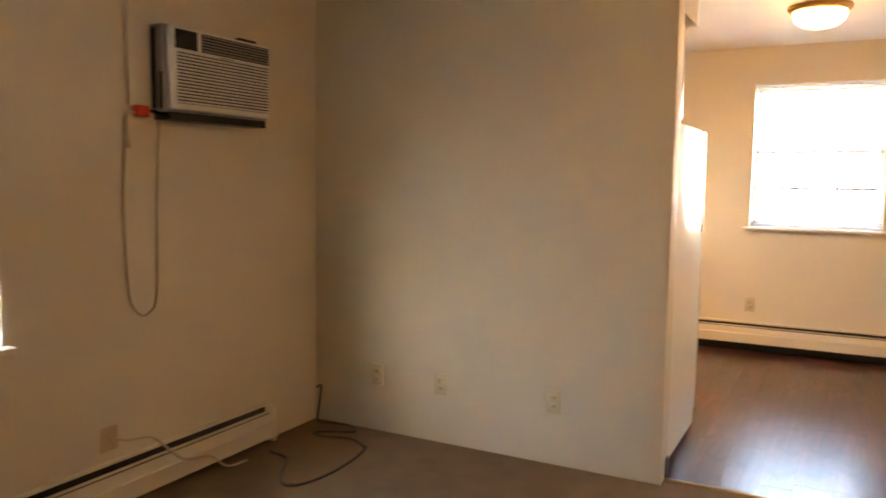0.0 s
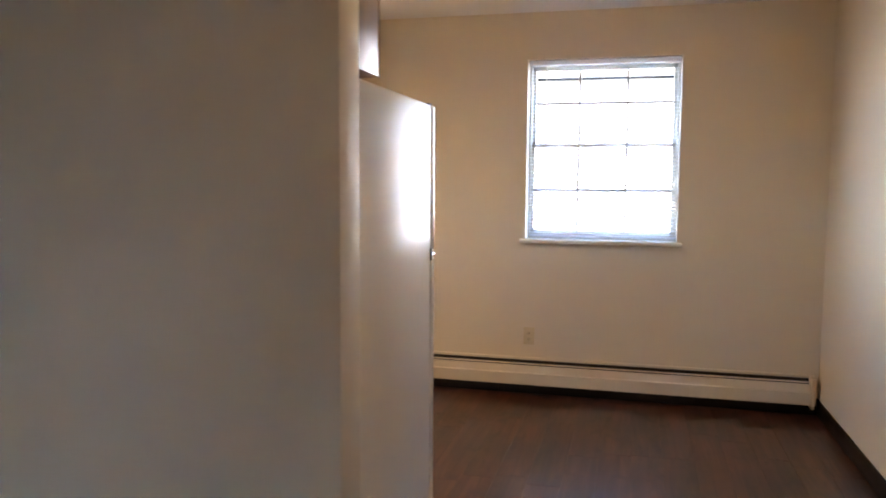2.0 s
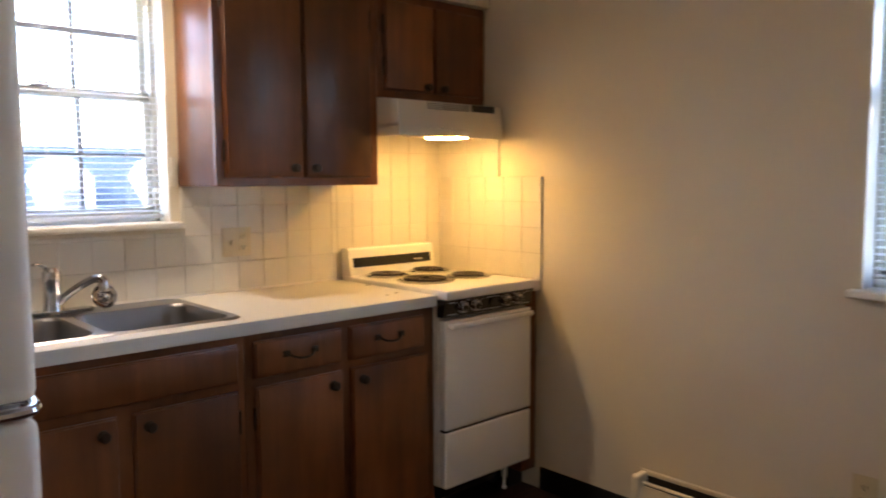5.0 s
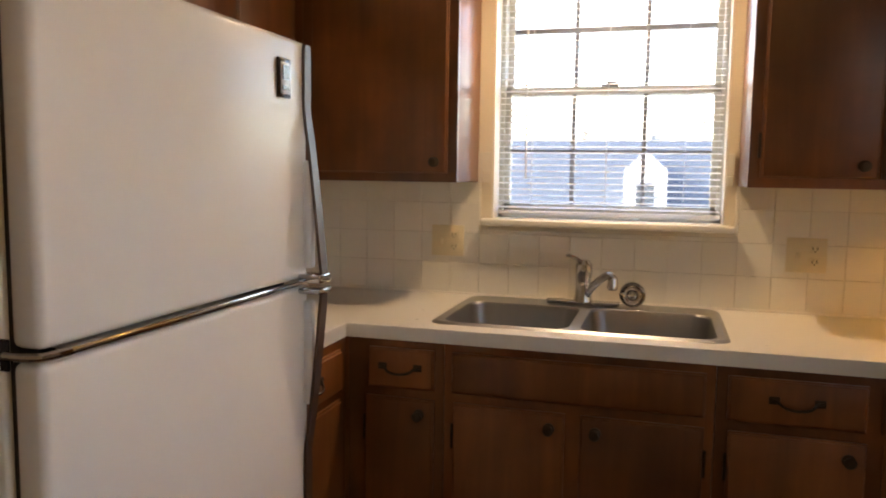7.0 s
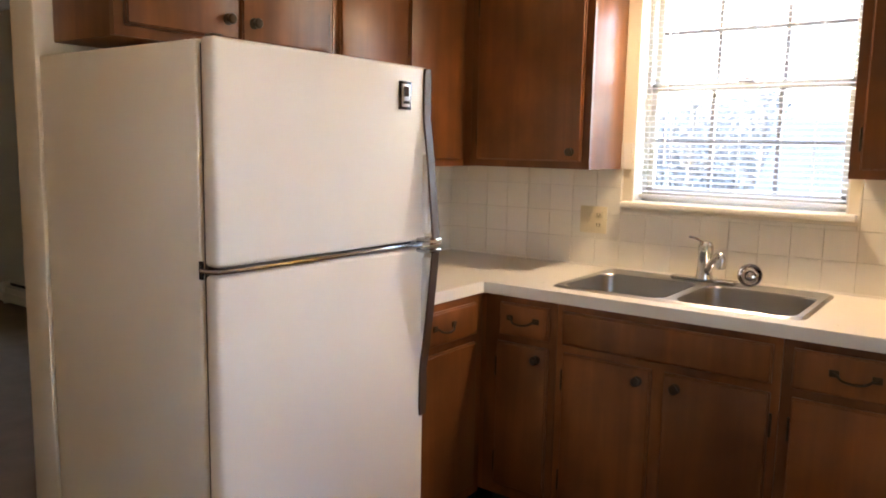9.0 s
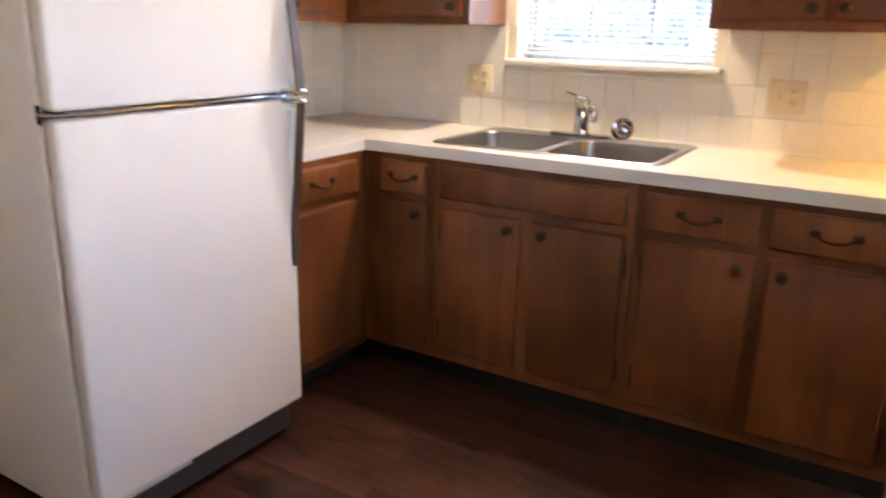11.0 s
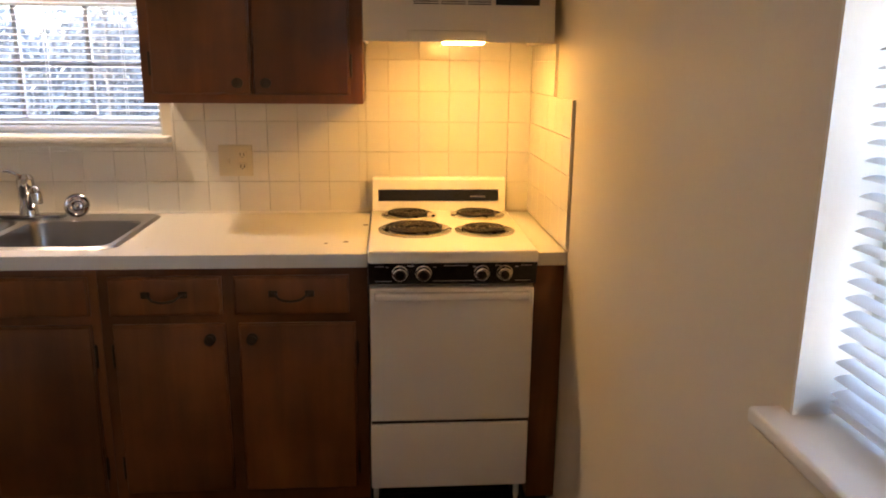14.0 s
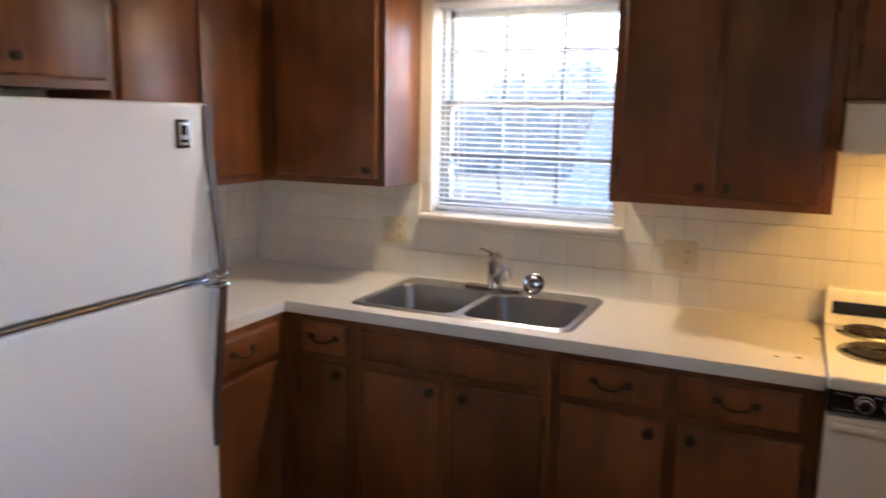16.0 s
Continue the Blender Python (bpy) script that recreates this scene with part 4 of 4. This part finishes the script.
def liv(u, d, z):
    return (u, P0 - d, z)


def wn_(u, d, z):
    return (u, NY - d, z)


outlet(tile_e, 0.763, 1.106, "plate", "beige double switch plate on the tiles", 2, True)
outlet(tile_e, 1.957, 1.103, "plate", "beige switch and outlet plate on the tiles", 2, True)
outlet(wn_, 1.928, 0.377, "outlet", "beige duplex outlet above the heater")
for uu in (0.41, 0.793, 1.402):
    outlet(liv, uu, 0.310, "outlet", "beige outlet low on the partition")

# ---- ceiling lamp ----
def ceiling_lamp(x, y, label, lit=LAMP_GLASS):
    lamp = thing("ceiling_lamp", (x, y, CH), label, "ceiling lamp", "ceiling lamps")
    part("rim", lathe(B(), [(0.178, 0.0), (0.180, -0.018), (0.165, -0.032), (0.150, -0.036), (0.150, -0.02)], (x, y, CH), seg=48), BRASS, lamp, "brass rim")
    part("bowl", lathe(B(), [(0.148, -0.022), (0.150, -0.05), (0.138, -0.085), (0.105, -0.112), (0.055, -0.126), (0, -0.130)], (x, y, CH), seg=40), lit, lamp, "glowing frosted glass bowl")


ceiling_lamp(2.37, 1.70, "flush kitchen ceiling lamp with a glowing glass bowl")
# Unseen lamp, added and placed to warm the living room's west wall.
ceiling_lamp(3.12, -1.15, "added unseen living room ceiling lamp that warms the west wall", FILL_GLASS)
sl = thing("sink_light", (0.235, 1.305, 2.085), "round lit downlight under the soffit above the sink", "ceiling lamp")
part("housing", lathe(B(), [(0.085, 0.0), (0.085, -0.012), (0.078, -0.022), (0.055, -0.022), (0.052, -0.010)], (0.235, 1.305, 2.085), seg=36), WHITE_PLASTIC, sl)
part("lens", lathe(B(), [(0.053, -0.010), (0.053, -0.018), (0.035, -0.024), (0, -0.026)], (0.235, 1.305, 2.085), seg=32), SINK_LENS, sl, "glowing frosted lens")

# ---- air conditioner in the living room wall ----
ac = thing("air_conditioner", (0.05, -0.85, 1.60), "white through-wall air conditioner with dark control strip", "air conditioner")
AY0, AY1, AZ0, AZ1, AX = -1.190, -0.592, 1.630, 1.970, 0.105
part("sleeve", boxes(((-0.05, AY0 - 0.02, AZ0 - 0.012), (0.070, AY1 + 0.006, AZ1 + 0.004)), bev=0.003), ALU, ac, "grey metal sleeve")
part("front_cover", boxes(((0.068, AY0, AZ0), (AX - 0.006, AY1, AZ1)), bev=0.008, seg=3), WHITE_PLASTIC, ac)
part("control_panel", boxes(((AX - 0.008, AY0 + 0.02, AZ1 - 0.090), (AX - 0.002, AY0 + 0.14, AZ1 - 0.012)), bev=0.001), BLACK, ac, "black control panel")
part("air_outlet", boxes(((AX - 0.008, AY0 + 0.165, AZ1 - 0.090), (AX - 0.003, AY1 - 0.01, AZ1 - 0.012))), DARK, ac, "dark louvred air outlet", smooth=0)
for k in range(6):
    z = AZ1 - 0.084 + k * 0.0125
    part("outlet_louvre", boxes(((AX - 0.006, AY0 + 0.165, z), (AX + 0.001, AY1 - 0.01, z + 0.004))), ALU, ac, smooth=0)
part("grille_back", boxes(((AX - 0.008, AY0 + 0.03, AZ0 + 0.025), (AX - 0.004, AY1 - 0.012, AZ1 - 0.105))), DARK, ac, smooth=0)
for k in range(15):
    z = AZ0 + 0.027 + k * 0.0139
    part("grille_slat", boxes(((AX - 0.007, AY0 + 0.025, z), (AX + 0.003, AY1 - 0.008, z + 0.0072)), bev=0.001, seg=1), WHITE_PLASTIC, ac)
for x0, x1, z0, z1 in ((0.004, 0.028, AZ0 + 0.0, AZ1 - 0.01), (0.050, 0.066, AZ0 + 0.0, AZ0 + 0.15)):
    part("side_slot", boxes(((x0, AY0 - 0.024, z0), (x1, AY0 - 0.019, z1)), bev=0.001), BLACK, ac, "black slot in the sleeve side")
part("name_bar", boxes(((AX - 0.006, AY0 + 0.27, AZ1 - 0.101), (AX - 0.003, AY0 + 0.36, AZ1 - 0.096))), ALU, ac, "small unreadable grey bar", smooth=0)
bk = part("bracket", boxes(((0.0, AY0 - 0.01, AZ0 - 0.046), (AX - 0.006, AY1 - 0.03, AZ0 - 0.013)), ((0.0, AY0 - 0.075, AZ0 - 0.02), (0.03, AY0 + 0.02, AZ0 - 0.006)), bev=0.002), BLACK, ac, "black support bracket")
part("top_clip", boxes(((0.06, AY1 - 0.19, AZ1 + 0.002), (0.09, AY1 - 0.08, AZ1 + 0.014)), bev=0.003), BLACK, ac)
plug = thing("power_plug", (0.02, -1.26, 1.56), "red plug on a short cord beside the air conditioner", "plug")
part("body", boxes(((0.006, -1.275, 1.575), (0.045, -1.205, 1.622)), bev=0.012, seg=3), RED, plug, "red plug body")
part("cord_end", tube(B(), curve_points([(0.02, -1.275, 1.59), (0.02, -1.305, 1.575), (0.018, -1.305, 1.50), (0.014, -1.295, 1.45)], 5), 0.009, 8), CORD_LIGHT, plug)
cord = thing("hanging_cord", (0.01, -1.25, 0.76), "pale cord hanging in a loop down the wall", "cord")
part("loop", tube(B(), curve_points([(0.012, -1.31, 1.48), (0.010, -1.325, 1.2), (0.010, -1.31, 0.86), (0.012, -1.265, 0.768), (0.012, -1.21, 0.765), (0.010, -1.17, 0.84), (0.010, -1.16, 1.2), (0.012, -1.14, 1.56)], 8), 0.0042, 6), CORD_LIGHT, cord)
riser = thing("wire_cover", (0.01, -1.27, 1.62), "cream surface wire channel running up the wall", "cable channel")
part("channel", boxes(((0.0, -1.290, 1.62), (0.016, -1.262, CH)), bev=0.003), PAINT, riser)

for ob in (plug, cord, riser):
    ob.location += Vector((0, -0.045, 0.015))

# ---- loose cables on the carpet ----
def cable(name, pts, r, label, material=CORD, n=8):
    c = thing(name, pts[0], label, "cable", "loose cables")
    return part("cable", tube(B(), curve_points(pts, n), r, 8), material, c)


cable("coax_cable", [(0.02, P0 - 0.02, 0.19), (0.05, P0 - 0.02, 0.20), (0.045, P0 - 0.03, 0.10), (0.05, P0 - 0.05, 0.012), (0.12, P0 - 0.05, 0.010), (0.24, P0 - 0.03, 0.010), (0.33, P0 - 0.10, 0.010),
                     (0.22, P0 - 0.16, 0.010), (0.15, P0 - 0.22, 0.010), (0.24, P0 - 0.24, 0.012), (0.38, P0 - 0.20, 0.010), (0.51, P0 - 0.27, 0.010)], 0.0062, "black cable coiled on the carpet in the corner")
cable("floor_cable", [(0.52, P0 - 0.27, 0.012), (0.55, P0 - 0.42, 0.010), (0.56, P0 - 0.62, 0.010), (0.53, P0 - 0.78, 0.010), (0.46, P0 - 0.83, 0.010), (0.37, P0 - 0.74, 0.010), (0.27, P0 - 0.58, 0.010), (0.14, P0 - 0.55, 0.012)], 0.0060, "black cable looping over the carpet")
cable("wall_cable", [(0.004, -1.44, 0.29), (0.03, -1.40, 0.275), (0.055, -1.30, 0.262), (0.085, -1.24, 0.20), (0.095, -1.16, 0.13), (0.10, -1.02, 0.10), (0.11, -0.92, 0.02), (0.12, -0.80, 0.010)], 0.0052, "pale cable coming from the wall over the heater", CORD_LIGHT)

cp = thing("cable_plate", (0.0, -1.46, 0.25), "worn tan cable plate low on the wall above the heater", "outlet", "outlets")
part("plate", boxes(((0.0, -1.505, 0.245), (0.006, -1.425, 0.345)), bev=0.003), PLATE_TAN, cp)
part("bushing", lathe(B(), [(0.014, 0), (0.013, 0.006), (0.008, 0.010), (0, 0.010)], (0.005, -1.455, 0.292), (1, 0, 0), 16), CORD_LIGHT, cp)

# ---- living room door ----
dr = thing("door_1", (0.6, SY, 0), "closed painted door with three dark hinges", "door", kind="structure")
part("leaf", boxes(((0.20, SY + 0.002, 0.012), (1.00, SY + 0.03, 2.03)), bev=0.003), DOOR_PAINT, dr)
part("casing", boxes(((0.12, SY + 0.001, 0.0), (0.19, SY + 0.02, 2.11)), ((1.01, SY + 0.001, 0.0), (1.08, SY + 0.02, 2.11)), ((0.19, SY + 0.001, 2.04), (1.01, SY + 0.02, 2.11)), bev=0.003), TRIM, dr)
for z in (0.28, 1.02, 1.76):
    part("hinge", boxes(((0.185, SY + 0.012, z - 0.045), (0.205, SY + 0.036, z + 0.045)), bev=0.003), IRON, dr, "dark hinge")
part("door_knob", lathe(B(), [(0.03, 0), (0.03, 0.006), (0.012, 0.01), (0.012, 0.035), (0.027, 0.045), (0.028, 0.06), (0.02, 0.07), (0, 0.072)], (0.94, SY + 0.03, 0.95), (0, 1, 0)), BRASS, dr)

# ---- outside ----
GZ = -3.4
structure("ground", boxes(((-900, -900, GZ - 0.5), (900, 900, GZ))), GRASS, "grass lot around the building", "ground")
house = thing("house", (-29, 4, GZ), "neighbouring house with slate roof and white dormers", "house")
RX0, RX1, RZ0, RZ1, HY_0, HY_1 = -23.5, -29.5, -1.6, 2.75, -5.2, 15.0
part("wall", boxes(((-35, HY_0 + 0.3, GZ), (-24.2, HY_1 - 0.3, RZ0 + 0.2))), SIDING, house)
bm = B()
prof = [(RX0, RZ0), (RX1, RZ1), (-35.7, RZ0), (-35.7, RZ0 - 0.15), (RX1, RZ1 - 0.15), (RX0, RZ0 - 0.15)]
rings = [[bm.verts.new((x, y, z)) for x, z in prof] for y in (HY_0, HY_1)]
for k in range(6):
    bm.faces.new([rings[0][k], rings[0][(k + 1) % 6], rings[1][(k + 1) % 6], rings[1][k]])
bm.faces.new([rings[0][i] for i in (0, 1, 4, 5)]); bm.faces.new([rings[0][i] for i in (1, 2, 3, 4)])
bm.faces.new([rings[1][i] for i in (0, 1, 4, 5)]); bm.faces.new([rings[1][i] for i in (1, 2, 3, 4)])
part("roof", bm, SHINGLE, house)
for dy in (0.85, 4.75, 8.7, 12.4):
    bm = B()
    xf, w, z0, ze, zt = -25.0, 0.72, -0.7, 1.55, 2.2
    prof = [(dy - w, z0), (dy + w, z0), (dy + w, ze), (dy, zt), (dy - w, ze)]
    rings = [[bm.verts.new((x, y, z)) for y, z in prof] for x in (xf, xf - 4.2)]
    for k in range(5):
        bm.faces.new([rings[0][k], rings[0][(k + 1) % 5], rings[1][(k + 1) % 5], rings[1][k]])
    bm.faces.new(rings[0])
    bm.faces.new(rings[1])
    d = part("dormer", bm, SIDING, house, "white gabled dormer", smooth=0)
    part("window", boxes(((xf, dy - 0.34, -0.1), (xf + 0.03, dy + 0.34, 1.1))), PANE_DARK, d, smooth=0)


def tree(x, y, h, seed, bare):
    rng = random.Random(seed)
    t = thing("tree", (x, y, GZ), "bare deciduous tree behind the house" if bare else "dark evergreen tree beside the house", "tree", "trees outside")
    bm = B()
    tube(bm, [(x, y, GZ), (x + 0.1, y, GZ + h * 0.4), (x - 0.1, y + 0.1, GZ + h)], [h * 0.028, h * 0.02, 0.02], 8)
    ends = []
    for k in range(26 if bare else 40):
        z = GZ + h * rng.uniform(0.25, 0.95)
        a, ln = rng.uniform(0, 6.28), h * rng.uniform(0.12, 0.3) * (1.15 - (z - GZ) / h)
        q = Vector((x, y, z)) + Vector((math.cos(a) * ln, math.sin(a) * ln, ln * (0.6 if bare else -0.15)))
        tube(bm, [(x, y, z), (Vector((x, y, z)) + q) / 2 + Vector((0, 0, 0.1)), q], [h * 0.008, h * 0.005, 0.01], 5)
        ends.append((Vector((x, y, z)), q))
        if bare:
            for _ in range(4):
                m = Vector((x, y, z)).lerp(q, rng.uniform(0.4, 1))
                tube(bm, [m, m + Vector((rng.uniform(-1, 1), rng.uniform(-1, 1), rng.uniform(0.2, 1.2))) * ln * 0.35], [0.02, 0.006], 4)
    part("trunk", bm, BARK, t)
    bm = B()
    for s, q in ends:
        for _ in range(10 if bare else 42):
            c = s.lerp(q, rng.uniform(0.25, 1.05)) + Vector((rng.uniform(-1, 1), rng.uniform(-1, 1), rng.uniform(-1, 0.6))) * 0.28
            r = 0.07 if bare else 0.2
            n_ = Vector((rng.uniform(-1, 1), rng.uniform(-1, 1), rng.uniform(-1, 1))).normalized()
            u = n_.orthogonal().normalized() * r * rng.uniform(0.6, 1.2)
            w = n_.cross(u) * 0.5
            bm.faces.new([bm.verts.new(c + v) for v in (u, w, -u, -w)])
    part("crown", bm, HAZY_TWIGS, t, smooth=0)


for i, (tx, ty, th, br) in enumerate(((-44, -9.5, 8.5, True), (-48, -15, 9, True), (-42, -22, 8, True), (-52, -4, 9.5, True), (-54, 4, 9.5, True), (-46, -30, 9, True), (-56, 12, 9, True), (-50, -38, 9, True))):
    tree(tx, ty, th, i + 3, br)
nb = thing("neighbour_building", (2, 17, GZ), "white sided neighbouring building with a low roof", "house")
part("wall", boxes(((-14, 13.0, GZ), (16, 22, 3.3))), SIDING, nb, smooth=0)
part("fascia", boxes(((-14.4, 12.5, 3.3), (16.4, 12.6, 3.55))), ALU, nb, smooth=0)
part("roof", boxes(((-14.4, 12.6, 3.32), (16.4, 22.4, 3.6))), SHINGLE, nb, smooth=0)
for k in range(22):
    part("siding_board", boxes(((-14, 12.985, GZ + 0.3 * k), (16, 13.0, GZ + 0.3 * k + 0.285))), SIDING, nb, smooth=0)
woods = B()
wr = random.Random(11)
for i in range(46000):
    yy = wr.uniform(-95, 40) if i % 4 == 0 else wr.uniform(-44, 2)
    hh = 6.3 + 1.6 * math.sin(yy * 0.31) + 1.0 * math.sin(yy * 0.83 + 1) + 0.6 * math.sin(yy * 2.7) + 2.2 * min(1.0, max(0.0, (-9 - yy) / 8))
    c = Vector((wr.uniform(-68, -58), yy, GZ + hh * wr.random() ** 0.9))
    if i % 3:
        n_ = Vector((wr.uniform(-1, 1), wr.uniform(-1, 1), wr.uniform(-1, 1))).normalized()
        u = n_.orthogonal().normalized() * wr.uniform(0.16, 0.46)
        w = n_.cross(u) * 0.35
    else:
        u = Vector((wr.uniform(-0.2, 0.2), wr.uniform(-0.35, 0.35), 1)) * wr.uniform(0.4, 1.1)
        w = Vector((0, wr.uniform(0.03, 0.07), 0))
    woods.faces.new([woods.verts.new(c + v) for v in (u, w, -u, -w)])
tagged(part("woods", woods, HAZY_WOODS, smooth=0), "grey leafless woods along the horizon with haze in their colour", "woods", kind="stuff")
fence = thing("fence", (-17, -14, GZ), "weathered board fence behind the trees", "fence")
for k in range(60):
    y = -32 + k * 0.42
    part("board", boxes(((-22.0, y, GZ), (-21.97, y + 0.39, GZ + 2.5))), BARK, fence, smooth=0)

# ---- tiles: single glazed pieces over a grout bed ----
TP = 0.1084


def tile_mesh(w, h):
    bm = boxes(((-w / 2, -h / 2, 0), (w / 2, h / 2, 0.0075)), bev=0.0009, seg=1)
    bmesh.ops.recalc_face_normals(bm, faces=bm.faces[:])
    me = bpy.data.meshes.new("tile")
    bm.to_mesh(me)
    bm.free()
    me.materials.append(TILE)
    return me


TILES = {}


def lay(panel, f_place, rot, u0, u1, z0, z1, u_ref, holes=()):
    """Tiles on a grid over (u0..u1, z0..z1), cut at the borders and round the holes."""
    us, k = [], math.floor((u0 - u_ref) / TP)
    while u_ref + k * TP < u1:
        us.append((max(u0, u_ref + k * TP), min(u1, u_ref + (k + 1) * TP)))
        k += 1
    zs = []
    z, j = 0.9185 - TP, 0
    while z < z1:
        zs.append((max(z0, z), min(z1, z + TP)))
        z += TP
    for a, b in us:
        for c, d in zs:
            if b - a < 0.012 or d - c < 0.012:
                continue
            bits = [(a, b, c, d)]
            for h0, h1, g0, g1 in holes:
                nxt = []
                for a_, b_, c_, d_ in bits:
                    if b_ <= h0 or a_ >= h1 or d_ <= g0 or c_ >= g1:
                        nxt.append((a_, b_, c_, d_))
                        continue
                    if a_ < h0: nxt.append((a_, h0, c_, d_))
                    if b_ > h1: nxt.append((h1, b_, c_, d_))
                    if c_ < g0: nxt.append((max(a_, h0), min(b_, h1), c_, g0))
                    if d_ > g1: nxt.append((max(a_, h0), min(b_, h1), g1, d_))
                bits = nxt
            for a_, b_, c_, d_ in bits:
                w, h = round(b_ - a_ - 0.0014, 4), round(d_ - c_ - 0.0014, 4)
                if w < 0.008 or h < 0.008:
                    continue
                if (w, h) not in TILES:
                    TILES[(w, h)] = tile_mesh(w, h)
                t = new("tile", TILES[(w, h)])
                t.parent = panel
                t.matrix_basis = Matrix.Translation(f_place((a_ + b_) / 2, (c_ + d_) / 2)) @ rot


ROT_E = Matrix(((0, 0, 1, 0), (1, 0, 0, 0), (0, 1, 0, 0), (0, 0, 0, 1)))      # faces +x
ROT_S = Matrix(((1, 0, 0, 0), (0, 0, -1, 0), (0, 1, 0, 0), (0, 0, 0, 1)))     # faces -y
ROT_N = Matrix(((-1, 0, 0, 0), (0, 0, 1, 0), (0, 1, 0, 0), (0, 0, 0, 1)))     # faces +y
Z0 = CT1 + 0.001
win_hole = (WS[0] - 0.032, WS[1] + 0.032, WS[2] - 0.034, 1.425)
bed = structure("backsplash_west", boxes(((0.0, P1, Z0), (0.0025, 0.882, 1.318)), ((0.0, 1.739, Z0), (0.0025, NY, 1.318)), ((0.0, 0.882, Z0), (0.0025, 1.739, 1.15)),
                                         ((0.0, 0.866, 1.318), (0.0025, 0.882, 1.425)), ((0.0, 2.426, 1.318), (0.0025, NY, 1.56))), GROUT, "cream glazed square wall tiles behind the sink", "tiles")
lay(bed, lambda u, z: (0.0025, u, z), ROT_E, P1, 2.426, Z0, 1.318, 2.398, [win_hole])
lay(bed, lambda u, z: (0.0025, u, z), ROT_E, 2.426, NY - 0.009, Z0, 1.56, 2.398)
lay(bed, lambda u, z: (0.0025, u, z), ROT_E, 0.866, WS[0] - 0.001, 1.318, 1.425, 2.398, [(0.884, 2, 0, 1.183)])
lay(bed, lambda u, z: (0.0025, u, z), ROT_E, WS[1] + 0.001, 1.73, 1.318, 1.425, 2.398)
bed2 = structure("backsplash_north", boxes(((0.0, NY - 0.0025, Z0), (0.645, NY, 1.352)), ((0.0, NY - 0.0025, 1.352), (0.40, NY, 1.512))), GROUT, "cream glazed square wall tiles beside the stove", "tiles")
lay(bed2, lambda u, z: (u, NY - 0.0025, z), ROT_S, 0.010, 0.645, Z0, 1.352, 0.645)
lay(bed2, lambda u, z: (u, NY - 0.0025, z), ROT_S, 0.010, 0.40, 1.352, 1.512, 0.40)
bed3 = structure("backsplash_south", boxes(((0.0, P1, Z0), (1.15, P1 + 0.0025, 1.318))), GROUT, "cream glazed square wall tiles on the partition", "tiles")
lay(bed3, lambda u, z: (u, P1 + 0.0025, z), ROT_N, 0.010, 1.15, Z0, 1.318, 0.0)
structure("trim_west", boxes(((0.0026, P1 + 0.0105, CT1 + 0.0004), (0.0102, 2.43, 0.9188)), bev=0.001), TRIM, "cream sealant bead between worktop and wall tiles", "trim")
structure("trim_south", boxes(((0.0104, P1 + 0.0026, CT1 + 0.0004), (1.148, P1 + 0.0102, 0.9188)), bev=0.001), TRIM, "cream sealant bead between worktop and partition tiles", "trim")

# ---- floor planks ----
def plank_mesh(w, ln):
    bm = boxes(((-w / 2, -ln / 2, -0.002), (w / 2, ln / 2, 0.0)), bev=0.0005, seg=1)
    bmesh.ops.recalc_face_normals(bm, faces=bm.faces[:])
    me = bpy.data.meshes.new("plank")
    bm.to_mesh(me)
    bm.free()
    me.materials.append(PLANK)
    return me


PW, PL, CACHE = 0.152, 0.914, {}
rng = random.Random(4)
k, x = 0, 0.0
while x < EX:
    x1 = min(EX, x + PW)
    y = -0.03 - rng.uniform(0.1, 0.8)
    while y < NY:
        a, b = max(-0.03, y), min(NY, y + PL)
        key = (round(x1 - x - 0.0005, 4), round(b - a - 0.0005, 4))
        if b - a > 0.03:
            if key not in CACHE:
                CACHE[key] = plank_mesh(*key)
            pk = new("plank", CACHE[key])
            pk.parent = floor_k
            pk.location = ((x + x1) / 2, (a + b) / 2, 0.0)
        y += PL
    x += PW
